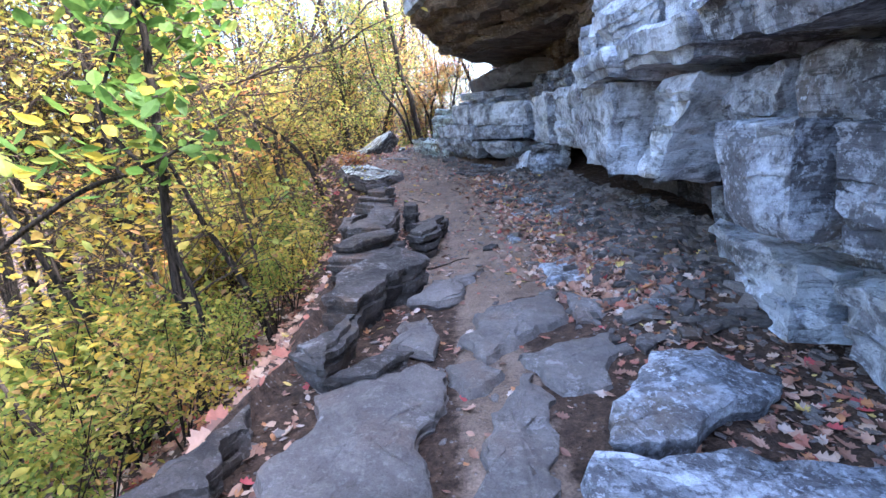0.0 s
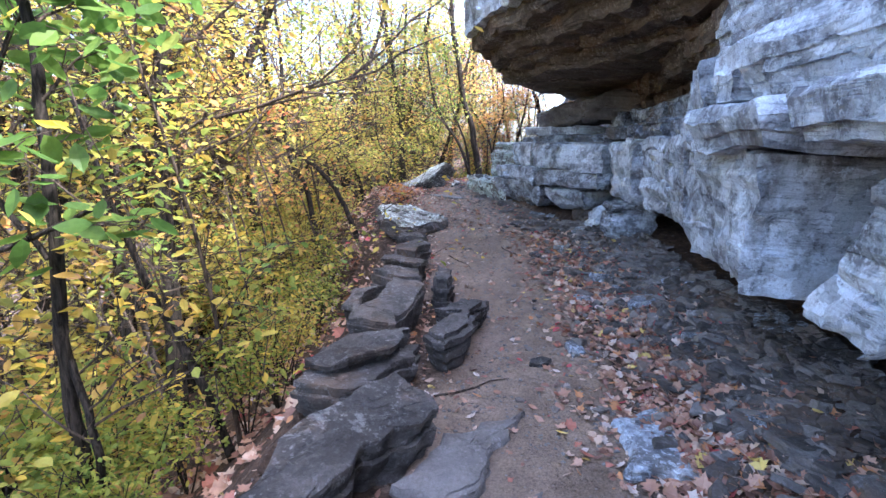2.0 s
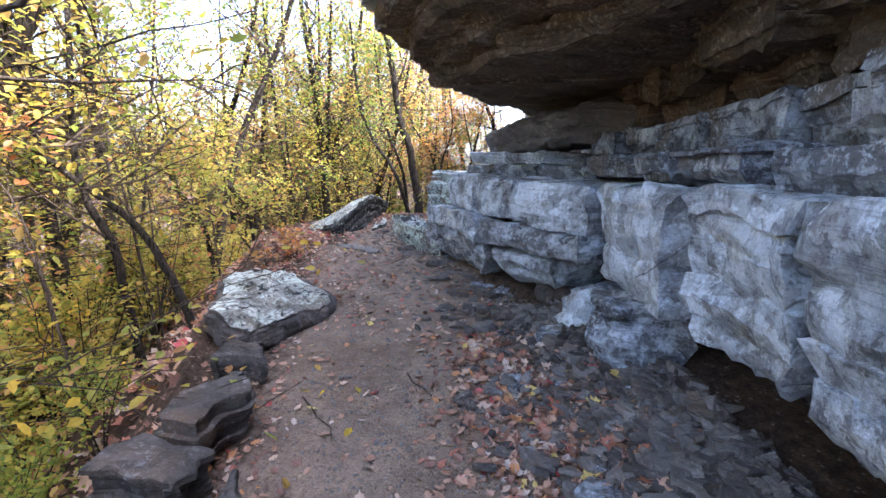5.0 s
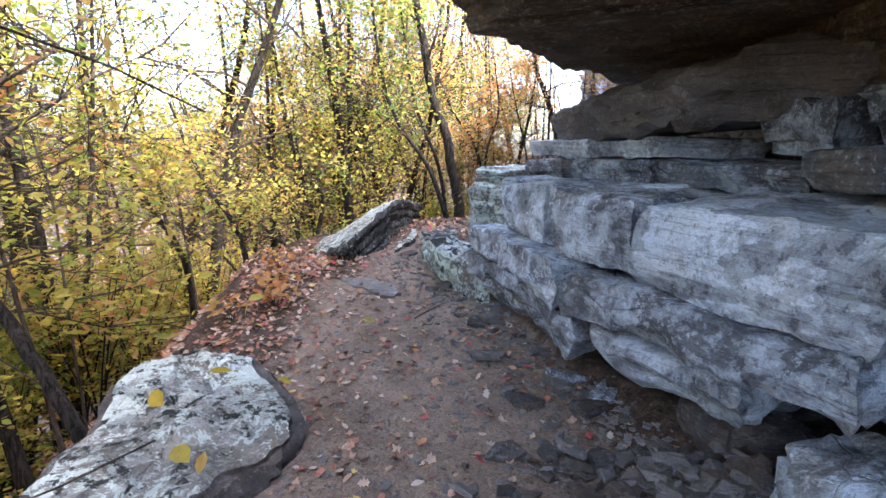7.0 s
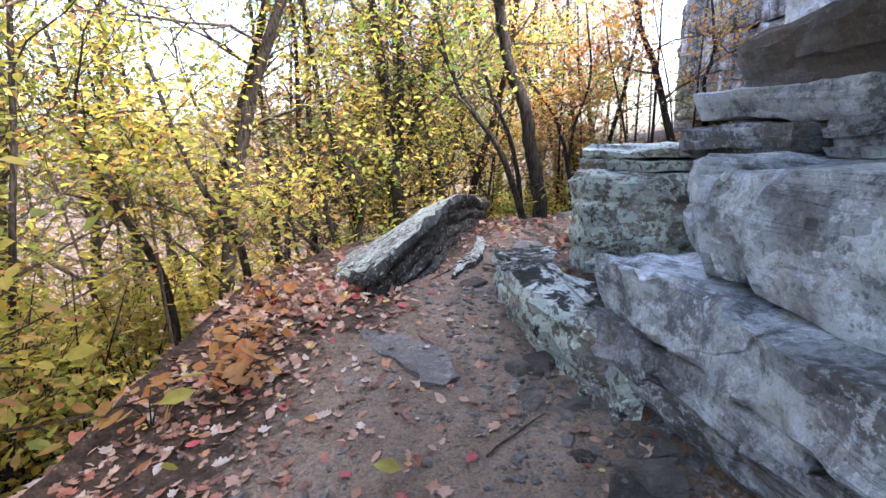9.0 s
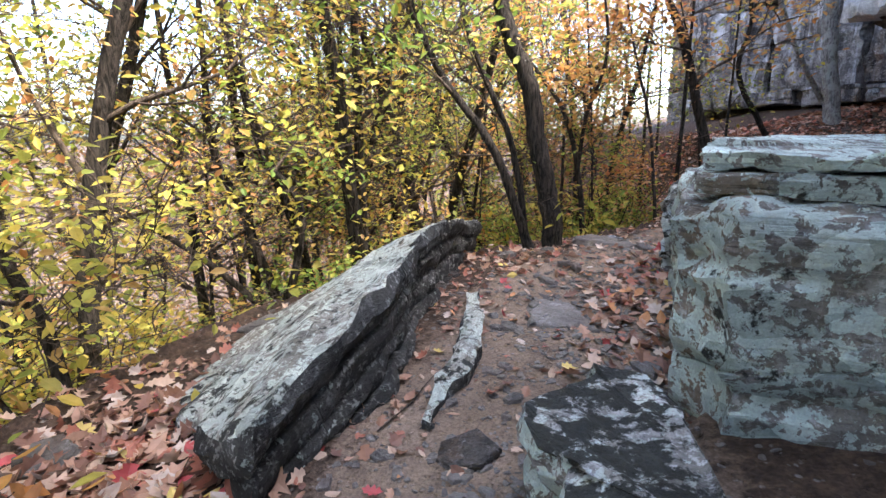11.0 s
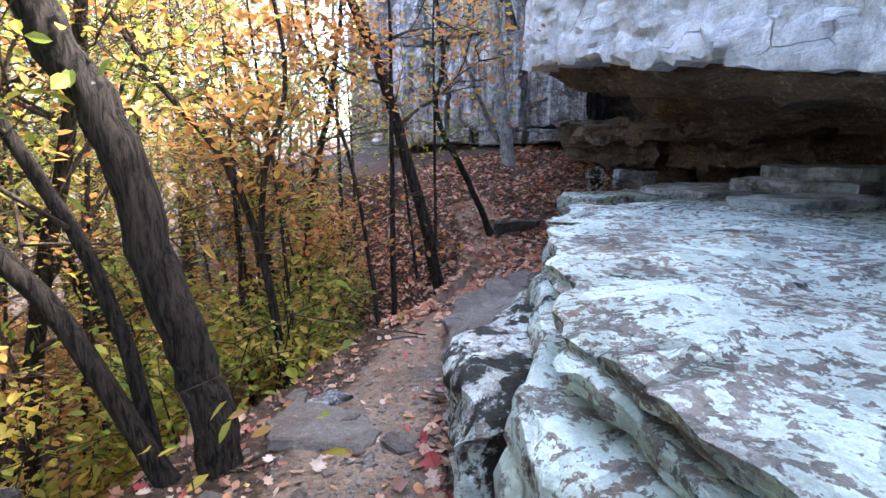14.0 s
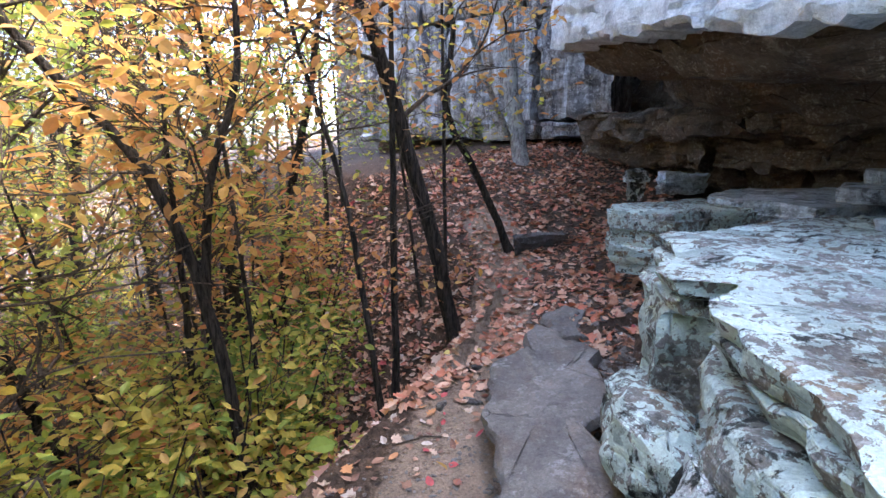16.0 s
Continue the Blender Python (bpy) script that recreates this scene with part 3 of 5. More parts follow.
def inset(outline, d):
    return [(x + d * (0 if x > 5 else 0.3 if y > 11.5 else 1), y + (d * 0.4 if y < 9 else -d * 0.25)) for x, y in outline]


rock("roof_bed", inset(ROOF, 1.25), 2.95, 3.16, 41, ROCK_BROWN, "", parent=cliff_1, res=0.1, rough=0.055, strata=0.07, cuts=(0.05, 0.12), under=0.12)
rock("roof_bed", inset(ROOF, 0.9), 3.1, 3.27, 48, ROCK_BROWN, "", parent=cliff_1, res=0.1, rough=0.055, strata=0.07, cuts=(0.05, 0.12), under=0.1)
rock("roof_bed", inset(ROOF, 0.52), 3.2, 3.45, 42, ROCK_BROWN, "", parent=cliff_1, res=0.1, rough=0.055, strata=0.07, cuts=(0.05, 0.12), under=0.12)
rock("roof_bed", inset(ROOF, 0.18), 3.38, 3.66, 43, ROCK_BROWN, "", parent=cliff_1, res=0.1, rough=0.055, strata=0.07, cuts=(0.05, 0.12), under=0.1)
rock("roof_bed", ROOF, 3.6, 4.5, 44, ROCK_PALE, "", parent=cliff_1, res=0.14, rough=0.06, strata=0.06, under=0.08)
# blocks above view, their heights set so the trail and its edge stay shaded
rock("upper_cliff", [(1.9, 3.4), (1.9, 4.6), (0.6, 8), (-0.2, 10.7), (1.4, 13.3), (2.9, 14.5), (14, 15), (14, 3.4)], 4.4, 6.6, 45, ROCK, "", parent=cliff_1, res=0.5, rough=0.12, strata=0.1, cuts=(0.4, 0.9))
rock("upper_cliff", [(1.9, -12), (1.9, 3.4), (14, 3.4), (14, -12)], 4.55, 6.3, 58, ROCK, "", parent=cliff_1, res=0.5, rough=0.1, strata=0.1, cuts=(0.3, 0.6))
rock("cliff_core", [(2.7, -12), (2.7, 3.5), (3.5, 4.4), (3.6, 8.4), (3.2, 10), (2.6, 12.5), (3.0, 15), (14, 15), (14, -12)], -1.5, 4.6, 46, ROCK_BROWN, "", parent=cliff_1, res=0.4, rough=0.08, strata=0.1)
# lower tier, also above view, shading the first stretch
rock("upper_cliff", [(1.95, -12), (1.9, 0), (1.85, 5.2), (6, 5.2), (6, -12)], 3.36, 4.6, 47, ROCK_PALE, "", parent=cliff_1, res=0.2, rough=0.08, strata=0.08)

# ---------------------------------------------------------------- the second cliff with its deep shelter
cliff_2 = tagged(new("cliff_2"), "white-faced sandstone cliff over a dark rock shelter", "cliff", kind="structure")
LIP = [(4.6, 23.6), (3.5, 22.2), (3.15, 21.1), (2.9, 19.4), (2.72, 17.8), (2.6, 16.2), (2.7, 14.6), (12, 14.5), (12, 24)]
rock("white_face", LIP, 3.18, 6.5, 51, ROCK_WHITE, "", parent=cliff_2, res=0.075, rough=0.07, strata=0.05, under=0.0, tilt=(0, 0.16), chips=0.9, ragged=0.14, cuts=(0.2, 0.6))
rock("roof_bed", [(x + (0.35 if x < 9 else 0), y) for x, y in LIP], 2.92, 3.3, 52, ROCK_BROWN, "", parent=cliff_2, res=0.14, rough=0.08, under=0.4, tilt=(0, 0.15))
rock("roof_bed", [(x + (2.2 if x < 9 else 0), y) for x, y in LIP], 2.62, 3.1, 53, ROCK_BROWN, "", parent=cliff_2, res=0.16, rough=0.08, under=0.4, tilt=(0, 0.1))
band(cliff_2, [(5.5, 13), (6.3, 17), (7.0, 20.5), (7.2, 23.0), (6.6, 25.4)], 1.7, 2.12, 2, 54, ROCK_BROWN, (0.5, 2.6), 0.3, res=0.11, rough=0.1)
band(cliff_2, [(5.3, 13), (6.0, 17), (6.6, 20.5), (6.6, 23.0), (6.0, 25.0)], 2.12, 2.6, 2, 55, ROCK_BROWN, (1.4, 3.5), 0.25, res=0.11, rough=0.1)
band(cliff_2, [(5.1, 13), (5.6, 17), (6.1, 20.5), (6.2, 23.0), (5.7, 24.6)], 2.58, 3.0, 2, 56, ROCK_BROWN, (1.8, 4.0), 0.25, res=0.11, rough=0.1)
# out of view; height set to hold direct sun off the trunk by the trail
rock("upper_cliff", [(3.3, 14.5), (3.4, 21), (5.2, 24.5), (14, 25), (14, 14.5)], 6.4, 8.3, 57, ROCK, "", parent=cliff_2, res=0.5, rough=0.12, strata=0.1, cuts=(0.4, 0.9))
# far wall, turned across the trail, hollow at its foot
FAR = [(6.4, 24.4), (5.6, 26.2), (3.6, 28.6), (2.6, 29.4)]
band(cliff_2, [(x + 0.5, y + 0.7) for x, y in FAR], 1.2, 2.0, 2, 61, ROCK_BROWN, (0.7, 1.4), 0.15, res=0.18, rough=0.08)
band(cliff_2, [(x + 0.7, y + 0.9) for x, y in FAR], 2.0, 2.6, 2, 62, ROCK_BROWN, (0.7, 1.4), 0.15, res=0.18, rough=0.08)
band(cliff_2, [(x - 0.1, y - 0.1) for x, y in FAR], 2.6, 2.95, 2.5, 63, ROCK_FAR, (1.2, 2.4), 0.1, res=0.18, rough=0.06)
band(cliff_2, FAR, 2.95, 5.2, 2.5, 64, ROCK_FAR, (1.2, 2.4), 0.12, res=0.18, rough=0.08, cuts=(0.5, 1.2))
band(cliff_2, FAR, 5.2, 8.0, 2.5, 65, ROCK_FAR, (1.6, 3.0), 0.15, res=0.25, rough=0.1, cuts=(0.6, 1.4))
rock("cliff_core", [(8.5, 14), (7.6, 24.5), (6.0, 28), (3.6, 31.5), (4, 40), (20, 40), (20, 14)], -1, 8.4, 66, ROCK_BROWN, "", parent=cliff_2, res=0.8, rough=0.1)

# ---------------------------------------------------------------- large single rocks
rock("ledge_rock", [(-0.9, 13.75), (-0.78, 13.3), (-0.5, 12.8), (-0.2, 12.35), (0.15, 12.2), (0.1, 12.9), (-0.35, 13.5), (-0.36, 14.1), (-0.62, 14.2)], 0.45, 1.07, 71, ROCK_LICHEN,
     "pale rock crusted with black lichen beside the trail", top=ROCK_BLACK, res=0.055, rough=0.04, under=0.16, bevel=0.04, ragged=0.1)
ledge = rock("ledge_rock", [(-0.36, 14.4), (-0.17, 15.0), (-0.05, 15.6), (0.02, 16.3), (0.34, 16.6), (0.6, 17.05), (0.95, 17.58), (1.25, 17.95), (1.6, 18.15), (1.4, 18.28), (1.76, 18.62), (2.08, 19.05), (3.4, 19.25),
                    (5.6, 19), (5.6, 14), (0.6, 13.9), (-0.2, 14.1)], 0.6, 1.685, 72, ROCK_LICHEN,
             "big sandstone ledge crusted with pale green lichen", res=0.06, rough=0.04, under=0.05, strata=0.025, cuts=(0.15, 0.4), joints=0.03)
BED = [(-0.31, 14.44), (-0.1, 15.05), (0.03, 15.65), (0.13, 16.25), (0.42, 16.6), (0.62, 17.0), (0.88, 17.45), (1.0, 17.62), (1.2, 17.9), (1.6, 18.1), (1.36, 18.2), (1.45, 18.45), (1.78, 18.68),
       (2.1, 19.05), (3.4, 19.2), (5.6, 19), (5.6, 14), (0.7, 13.95), (0.0, 14.15)]
for i, (lo, hi, back, near) in enumerate([(1.72, 1.79, 0.03, 0.0), (1.803, 1.87, 0.05, 0.02)]):
    rock("upper_bed", [(x + back + (near if y < 16 else near * 0.3), y + near) if x < 1.6 and y > 14.2 else (x + back, y) for x, y in BED], lo, hi, 73 + 10 * i, ROCK_LICHEN, "", parent=ledge, res=0.06, rough=0.03, under=0.03,
         strata=0.03, cuts=(0.05, 0.1), groove=0.02, bevel=0.012, ragged=0.06, dome=0.01)
rock("ledge_rock", [(0.0, 16.5), (0.2, 17.08), (0.55, 17.52), (0.88, 17.7), (1.0, 17.4), (0.7, 16.9), (0.35, 16.45)], 0.6, 1.5, 74, ROCK_BLACK,
     "narrow rock step blotched with black lichen", res=0.06, rough=0.04, under=0.05, bevel=0.05)
rock("ledge_rock", [(1.05, 17.7), (1.1, 18.2), (1.4, 18.6), (1.75, 18.65), (1.5, 18.1), (1.3, 17.8)], 0.7, 1.25, 75, ROCK_LICHEN,
     "low lichened rock at the foot of the ledge", res=0.06, rough=0.04, bevel=0.06)
rock("rock_slab", [(3.0, 20.45), (3.35, 20.95), (4.6, 20.75), (4.5, 19.9), (3.3, 19.95)], 1.2, 1.83, 76, ROCK_LICHEN, "squared sandstone block at the shelter's edge", res=0.08, rough=0.03)
for out, lo, hi, seed, label in (
        ([(4.3, 20.5), (5.2, 21.0), (6.8, 20.7), (6.6, 19.2), (4.35, 19.4)], 1.7, 1.9, 77, "thick pale slab on the shelter floor"),
        ([(4.9, 19.55), (5.6, 19.95), (7.0, 19.6), (7.0, 18.0), (5.0, 18.2)], 1.91, 2.05, 78, "pale slab lying over another slab"),
        ([(5.05, 19.35), (5.7, 19.75), (7.0, 19.5), (7.0, 18.2), (5.2, 18.3)], 2.065, 2.2, 178, "bluish slab on top of stacked slabs"),
        ([(3.35, 18.3), (3.75, 18.75), (5.0, 18.5), (5.0, 17.8), (3.5, 17.85)], 1.87, 1.96, 179, "thin bluish slab lying on the ledge")):
    rock("rock_slab", out, lo, hi, seed, ROCK_PALE, label, res=0.07, rough=0.018, strata=0.02, bevel=0.01, cuts=(0.04, 0.09), ragged=0.08, under=0.02, dome=0.01)
rock("rock", [(4.55, 22.0), (4.75, 22.25), (5.0, 22.1), (4.9, 21.85)], 1.7, 2.1, 79, ROCK_BLACK, "small pale rock on the leafy bank", res=0.06, rough=0.04)
rock("rock", [(5.0, 21.75), (5.1, 22.0), (5.9, 22.0), (5.9, 21.7)], 1.8, 2.06, 80, ROCK_PALE, "small white broken slab", res=0.06, rough=0.04)
rock("rock_step", [(3.1, 22.45), (3.25, 22.75), (4.1, 22.7), (4.0, 22.4)], 0.8, 1.2, 81, ROCK_DARK, "dark stone step among fallen leaves", res=0.06, rough=0.03)

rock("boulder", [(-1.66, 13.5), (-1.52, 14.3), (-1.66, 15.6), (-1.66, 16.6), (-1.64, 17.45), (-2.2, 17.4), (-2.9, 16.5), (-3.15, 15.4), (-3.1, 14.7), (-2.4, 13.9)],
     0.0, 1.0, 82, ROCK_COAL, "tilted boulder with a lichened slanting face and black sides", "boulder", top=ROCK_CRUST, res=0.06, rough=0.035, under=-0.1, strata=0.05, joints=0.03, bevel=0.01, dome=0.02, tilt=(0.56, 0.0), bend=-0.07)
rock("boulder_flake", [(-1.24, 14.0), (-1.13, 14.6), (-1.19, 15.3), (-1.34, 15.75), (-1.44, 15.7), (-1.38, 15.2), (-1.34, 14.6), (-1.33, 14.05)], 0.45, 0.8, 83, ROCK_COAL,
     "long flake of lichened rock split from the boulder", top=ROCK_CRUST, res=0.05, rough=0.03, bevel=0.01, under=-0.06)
rock("boulder", [(-2.15, 10.5), (-1.95, 10.85), (-1.5, 10.8), (-1.1, 10.5), (-0.78, 10.1), (-0.95, 9.45), (-1.2, 9.0), (-1.75, 9.2), (-1.95, 9.8)], 0.2, 0.58, 84, ROCK_DARK,
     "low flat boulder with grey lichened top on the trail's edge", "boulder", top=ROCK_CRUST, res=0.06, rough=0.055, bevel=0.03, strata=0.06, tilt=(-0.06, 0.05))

# ---------------------------------------------------------------- flagstones and the wall of edge stones
FLAGS = [
    ([(-0.71, 1.88), (-0.62, 2.4), (-0.06, 2.8), (0.13, 2.63), (0.13, 2.11), (0.05, 1.78), (0.0, 1.3), (-0.72, 1.3)], 0.08, 0),
    ([(0.1, 1.4), (0.24, 1.89), (0.34, 2.31), (0.57, 2.64), (0.68, 2.3), (0.6, 1.84), (0.45, 1.35)], 0.08, 0),
    ([(0.13, 2.98), (0.27, 3.53), (1.0, 3.94), (0.97, 3.25), (0.56, 2.89), (0.34, 2.76)], 0.1, 0),
    ([(1.03, 3.9), (1.47, 3.77), (1.43, 3.32), (1.0, 3.18)], 0.1, 0),
    ([(0.48, 2.76), (0.89, 3.01), (1.21, 3.08), (1.21, 2.68), (0.9, 2.31), (0.71, 2.34)], 0.1, 0),
    ([(0.98, 4.6), (1.65, 5.2), (1.98, 4.8), (1.95, 4.06), (1.37, 3.98), (0.95, 4.08)], 0.15, 1),
    ([(0.81, 1.88), (1.23, 2.51), (1.59, 2.6), (1.81, 2.23), (1.65, 2.05), (0.98, 1.72), (0.79, 1.74)], 0.22, 1),
    ([(0.6, 1.3), (0.74, 1.68), (1.03, 1.64), (1.29, 1.7), (1.55, 1.68), (1.9, 1.55), (1.9, 1.2)], 0.2, 1),
    ([(0.13, 2.7), (0.31, 2.75), (0.42, 2.62), (0.33, 2.4), (0.2, 2.4)], 0.07, 0),
    ([(-0.33, 3.4), (-0.04, 3.52), (0.1, 3.07), (-0.01, 2.9), (-0.24, 3.0)], 0.09, 0),
    ([(-0.21, 3.82), (-0.07, 4.35), (0.45, 4.68), (0.23, 3.93), (0.0, 3.74)], 0.09, 0),
    ([(-0.75, 0.2), (-0.7, 1.25), (0.2, 1.2), (0.6, 0.6), (0.3, 0.1)], 0.06, 0),
    ([(0.65, 0.2), (0.7, 1.15), (1.8, 1.1), (1.7, 0.2)], 0.1, 1),
    ([(-1.84, 13.17), (-1.61, 13.4), (-0.98, 13.12), (-0.8, 12.5), (-1.0, 12.34)], 0.66, 0),
    ([(-0.97, 15.81), (-0.77, 15.71), (-0.52, 15.47), (-0.5, 15.2), (-1.0, 15.2)], 0.79, 0),
    ([(-0.8, 16.68), (-0.58, 16.71), (-0.49, 16.53), (-0.61, 16.38)], 0.86, 0),
    ([(-0.65, 17.98), (-0.48, 18.28), (-0.09, 18.0), (0.02, 17.66), (-0.16, 17.5), (-0.59, 17.77)], 0.82, 0),
    ([(0.55, 18.1), (0.85, 18.85), (1.15, 19.45), (1.9, 19.97), (2.05, 19.4), (1.75, 18.9), (1.36, 18.55), (1.2, 18.05), (0.9, 17.85)], 0.97, 0),
    ([(2.22, 20.47), (2.67, 20.65), (2.82, 20.39), (2.3, 19.82), (2.05, 20.0)], 0.88, 0),
    ([(0.5, 17.62), (0.62, 18.0), (0.88, 17.8), (1.22, 17.98), (1.3, 17.8), (0.95, 17.6)], 1.08, 0),
]
for i, (out, top, pale) in enumerate(FLAGS):
    tagged(rock("flagstone", out, top - 0.12, top - 0.012, 200 + i, ROCK if pale and i < 9 else ROCK_FLAG, "", res=0.045, rough=0.022, strata=0.015, joints=0.015, ragged=0.1, under=0.02, bevel=0.018, dome=0.012,
                tilt=(0.02 * (i % 3 - 1), 0.015 * (i % 4 - 1.5))),
           "flat bluish pale flagstone laid in the trail" if pale else "flat grey-brown flagstone set in the dirt trail", "flagstone", "flagstones of the trail")
EDGE = [
    ([(-1.2, 1.4), (-1.1, 1.75), (-0.94, 2.27), (-0.79, 2.06), (-0.78, 1.6)], -0.1, 0.12),
    ([(-0.58, 2.42), (-0.28, 2.82), (-0.09, 2.8), (-0.31, 2.5)], -0.02, 0.12),
    ([(-0.85, 2.6), (-0.6, 3.14), (-0.45, 3.1), (-0.43, 2.77), (-0.57, 2.4)], -0.05, 0.24),
    ([(-0.8, 3.3), (-0.75, 3.8), (-0.38, 4.5), (-0.05, 4.2), (-0.34, 3.73), (-0.53, 3.26)], -0.02, 0.33),
    ([(-1.0, 4.35), (-0.92, 5.0), (-0.34, 5.25), (-0.31, 4.9), (-0.45, 4.45), (-0.79, 4.28)], 0.0, 0.27),
    ([(-0.98, 4.5), (-0.9, 5.0), (-0.4, 5.2), (-0.42, 4.7), (-0.7, 4.45)], 0.26, 0.39),
    ([(-0.35, 5.3), (0.0, 6.2), (0.03, 5.74), (-0.14, 5.18)], 0.0, 0.34),
    ([(-0.97, 5.38), (-0.88, 6.4), (-0.53, 6.33), (-0.55, 5.2)], 0.02, 0.4),
    ([(-0.5, 6.5), (-0.57, 7.45), (-0.3, 7.15), (-0.3, 6.5)], 0.02, 0.38),
    ([(-1.22, 6.6), (-1.1, 7.11), (-0.69, 7.02), (-0.66, 6.66), (-0.84, 6.5)], 0.1, 0.42),
    ([(-1.27, 8.0), (-0.98, 8.4), (-0.74, 8.1), (-0.86, 7.58), (-1.1, 7.6)], 0.15, 0.47),
    ([(-1.05, 5.75), (-1.12, 6.25), (-1.0, 6.5), (-1.3, 6.4), (-1.35, 5.9)], 0.0, 0.3),
    ([(-1.2, 7.15), (-1.15, 7.55), (-0.7, 7.5), (-0.68, 7.1)], 0.1, 0.42),
    ([(-0.42, 6.0), (-0.19, 6.47), (0.12, 6.43), (0.06, 6.08)], 0.0, 0.26),
    ([(-1.4, 8.5), (-1.5, 9.0), (-1.0, 9.0), (-0.85, 8.6)], 0.15, 0.46),
]
for i, (out, lo, hi) in enumerate(EDGE):
    tagged(rock("edge_stone", out, lo, hi, 300 + i, ROCK_DARK, "", res=0.045, rough=0.018, strata=0.04, joints=0.018, ragged=0.09, groove=0.024, under=0.07, bevel=0.009, cuts=(0.03, 0.07), dome=0.005,
                tilt=(0.06 * (i % 3 - 1), 0.05 * (i % 4 - 1.5))),
           "dark slab stacked along the trail's outer edge", "stone", "edge stones of the trail")

# ---------------------------------------------------------------- loose stones


def stone_mesh(seed):
    rnd = random.Random(seed)
    n = rnd.randint(4, 6)
    ang = [2 * math.pi * (i + rnd.uniform(-0.3, 0.3)) / n for i in range(n)]
    rad = [rnd.uniform(0.32, 0.55) for _ in range(n)]
    sx, h = rnd.uniform(0.5, 0.95), rnd.uniform(0.05, 0.13)
    low = [(math.cos(a) * r, math.sin(a) * r * sx, -h) for a, r in zip(ang, rad)]
    mid = [(math.cos(a) * r * 1.04, math.sin(a) * r * sx * 1.04, h * rnd.uniform(0.2, 0.7)) for a, r in zip(ang, rad)]
    top = [(math.cos(a) * r * 0.93, math.sin(a) * r * sx * 0.93, h * rnd.uniform(0.85, 1.2)) for a, r in zip(ang, rad)]
    verts = low + mid + top + [(0, 0, h * 1.1)]
    faces = []
    for k in (0, 1):
        for i in range(n):
            j = (i + 1) % n
            faces.append((k * n + i, k * n + j, k * n + n + j, k * n + n + i))
    faces += [(2 * n + i, 2 * n + (i + 1) % n, 3 * n) for i in range(n)]
    faces.append(tuple(range(n))[::-1])
    return verts, faces


STONES = []
for i in range(10):
    v_, f_ = stone_mesh(i + 5)
    me_ = mesh_of("stone", v_, f_)
    me_.materials.append([ROCK_DARK, ROCK_FLAG, ROCK_FLAG, ROCK, ROCK_FLAG][i % 5])
    STONES.append(me_)
rs = random.Random(41)


def stone_spot():
    k = rs.random()
    if k < 0.66:
        y = rs.uniform(2.6, 9.6)
        xr = lerp_table(RIGHT_X, y)
        x = xr - abs(rs.gauss(0, 0.55))
    elif k < 0.82:
        y = rs.uniform(9.6, 13)
        x = lerp_table(RIGHT_X, y) - abs(rs.gauss(0, 0.35))
    else:
        y = rs.uniform(13.5, 20)
        x = rs.uniform(lerp_table(LEFT_X, y) + 0.2, lerp_table(RIGHT_X, y) - 0.05)
    return x, y


for i in range(290):
    x, y = stone_spot()
    s = rs.choice([0.12, 0.16, 0.2, 0.26, 0.34]) * rs.uniform(0.8, 1.2)
    ob = new("stone", STONES[i % 10])
    ob.matrix_world = pose(x, y, ground_z(x, y) + 0.02 * s, rs.uniform(-14, 14), rs.uniform(-14, 14), rs.uniform(0, 360)) @ Matrix.Scale(s, 4)
    tagged(ob, "flat broken grey stone lying on the dirt", "stone", "loose stones")


def scatter(name, count, spot, shapes, size, lift, tip, material, label):
    """Many small pieces joined: each a turned and sized copy of a shape."""
    vs, fs, base = [], [], 0
    for i in range(count):
        x, y = spot()
        s = random.uniform(*size)
        m = Euler((random.gauss(0, tip), random.gauss(0, tip), random.uniform(0, 6.283))).to_matrix()
        v, f = shapes[i % len(shapes)]
        z = ground_z(x, y) + lift * s
        at = Vector((x, y, z))
        vs += [m @ (Vector(p) * s) + at for p in v]
        fs += [tuple(k + base for k in face) for face in f]
        base += len(v)
    ob = part(name, mesh_of(name, vs, fs), material)
    return tagged(ob, label, "ground cover", kind="stuff")


def pebble_spot():
    y = random.uniform(1, 21)
    xl, xr = lerp_table(LEFT_X, y), lerp_table(RIGHT_X, y)
    x = random.uniform(xl, xr) if random.random() < 0.1 else xr - abs(random.gauss(0, 0.55))
    return x, y


scatter("gravel", 6000, pebble_spot, [stone_mesh(90 + i) for i in range(6)], (0.02, 0.09), 0.06, 0.22, ROCK_FLAG, "small broken stones and grit on the trail")


def shard_spot():
    y = random.uniform(2.8, 10.2)
    return lerp_table(RIGHT_X, y) + 0.1 - abs(random.gauss(0, 0.5)), y


scatter("talus_flakes", 1000, shard_spot, [stone_mesh(160 + i) for i in range(8)], (0.07, 0.22), 0.14, 0.3, ROCK_FLAG, "grey flakes of rock lying on the talus below the cliff")
scatter("talus_shards", 2100, shard_spot, [stone_mesh(120 + i) for i in range(8)], (0.07, 0.24), 0.1, 0.3, ROCK_DARK, "flat angular shards of rock heaped below the cliff")


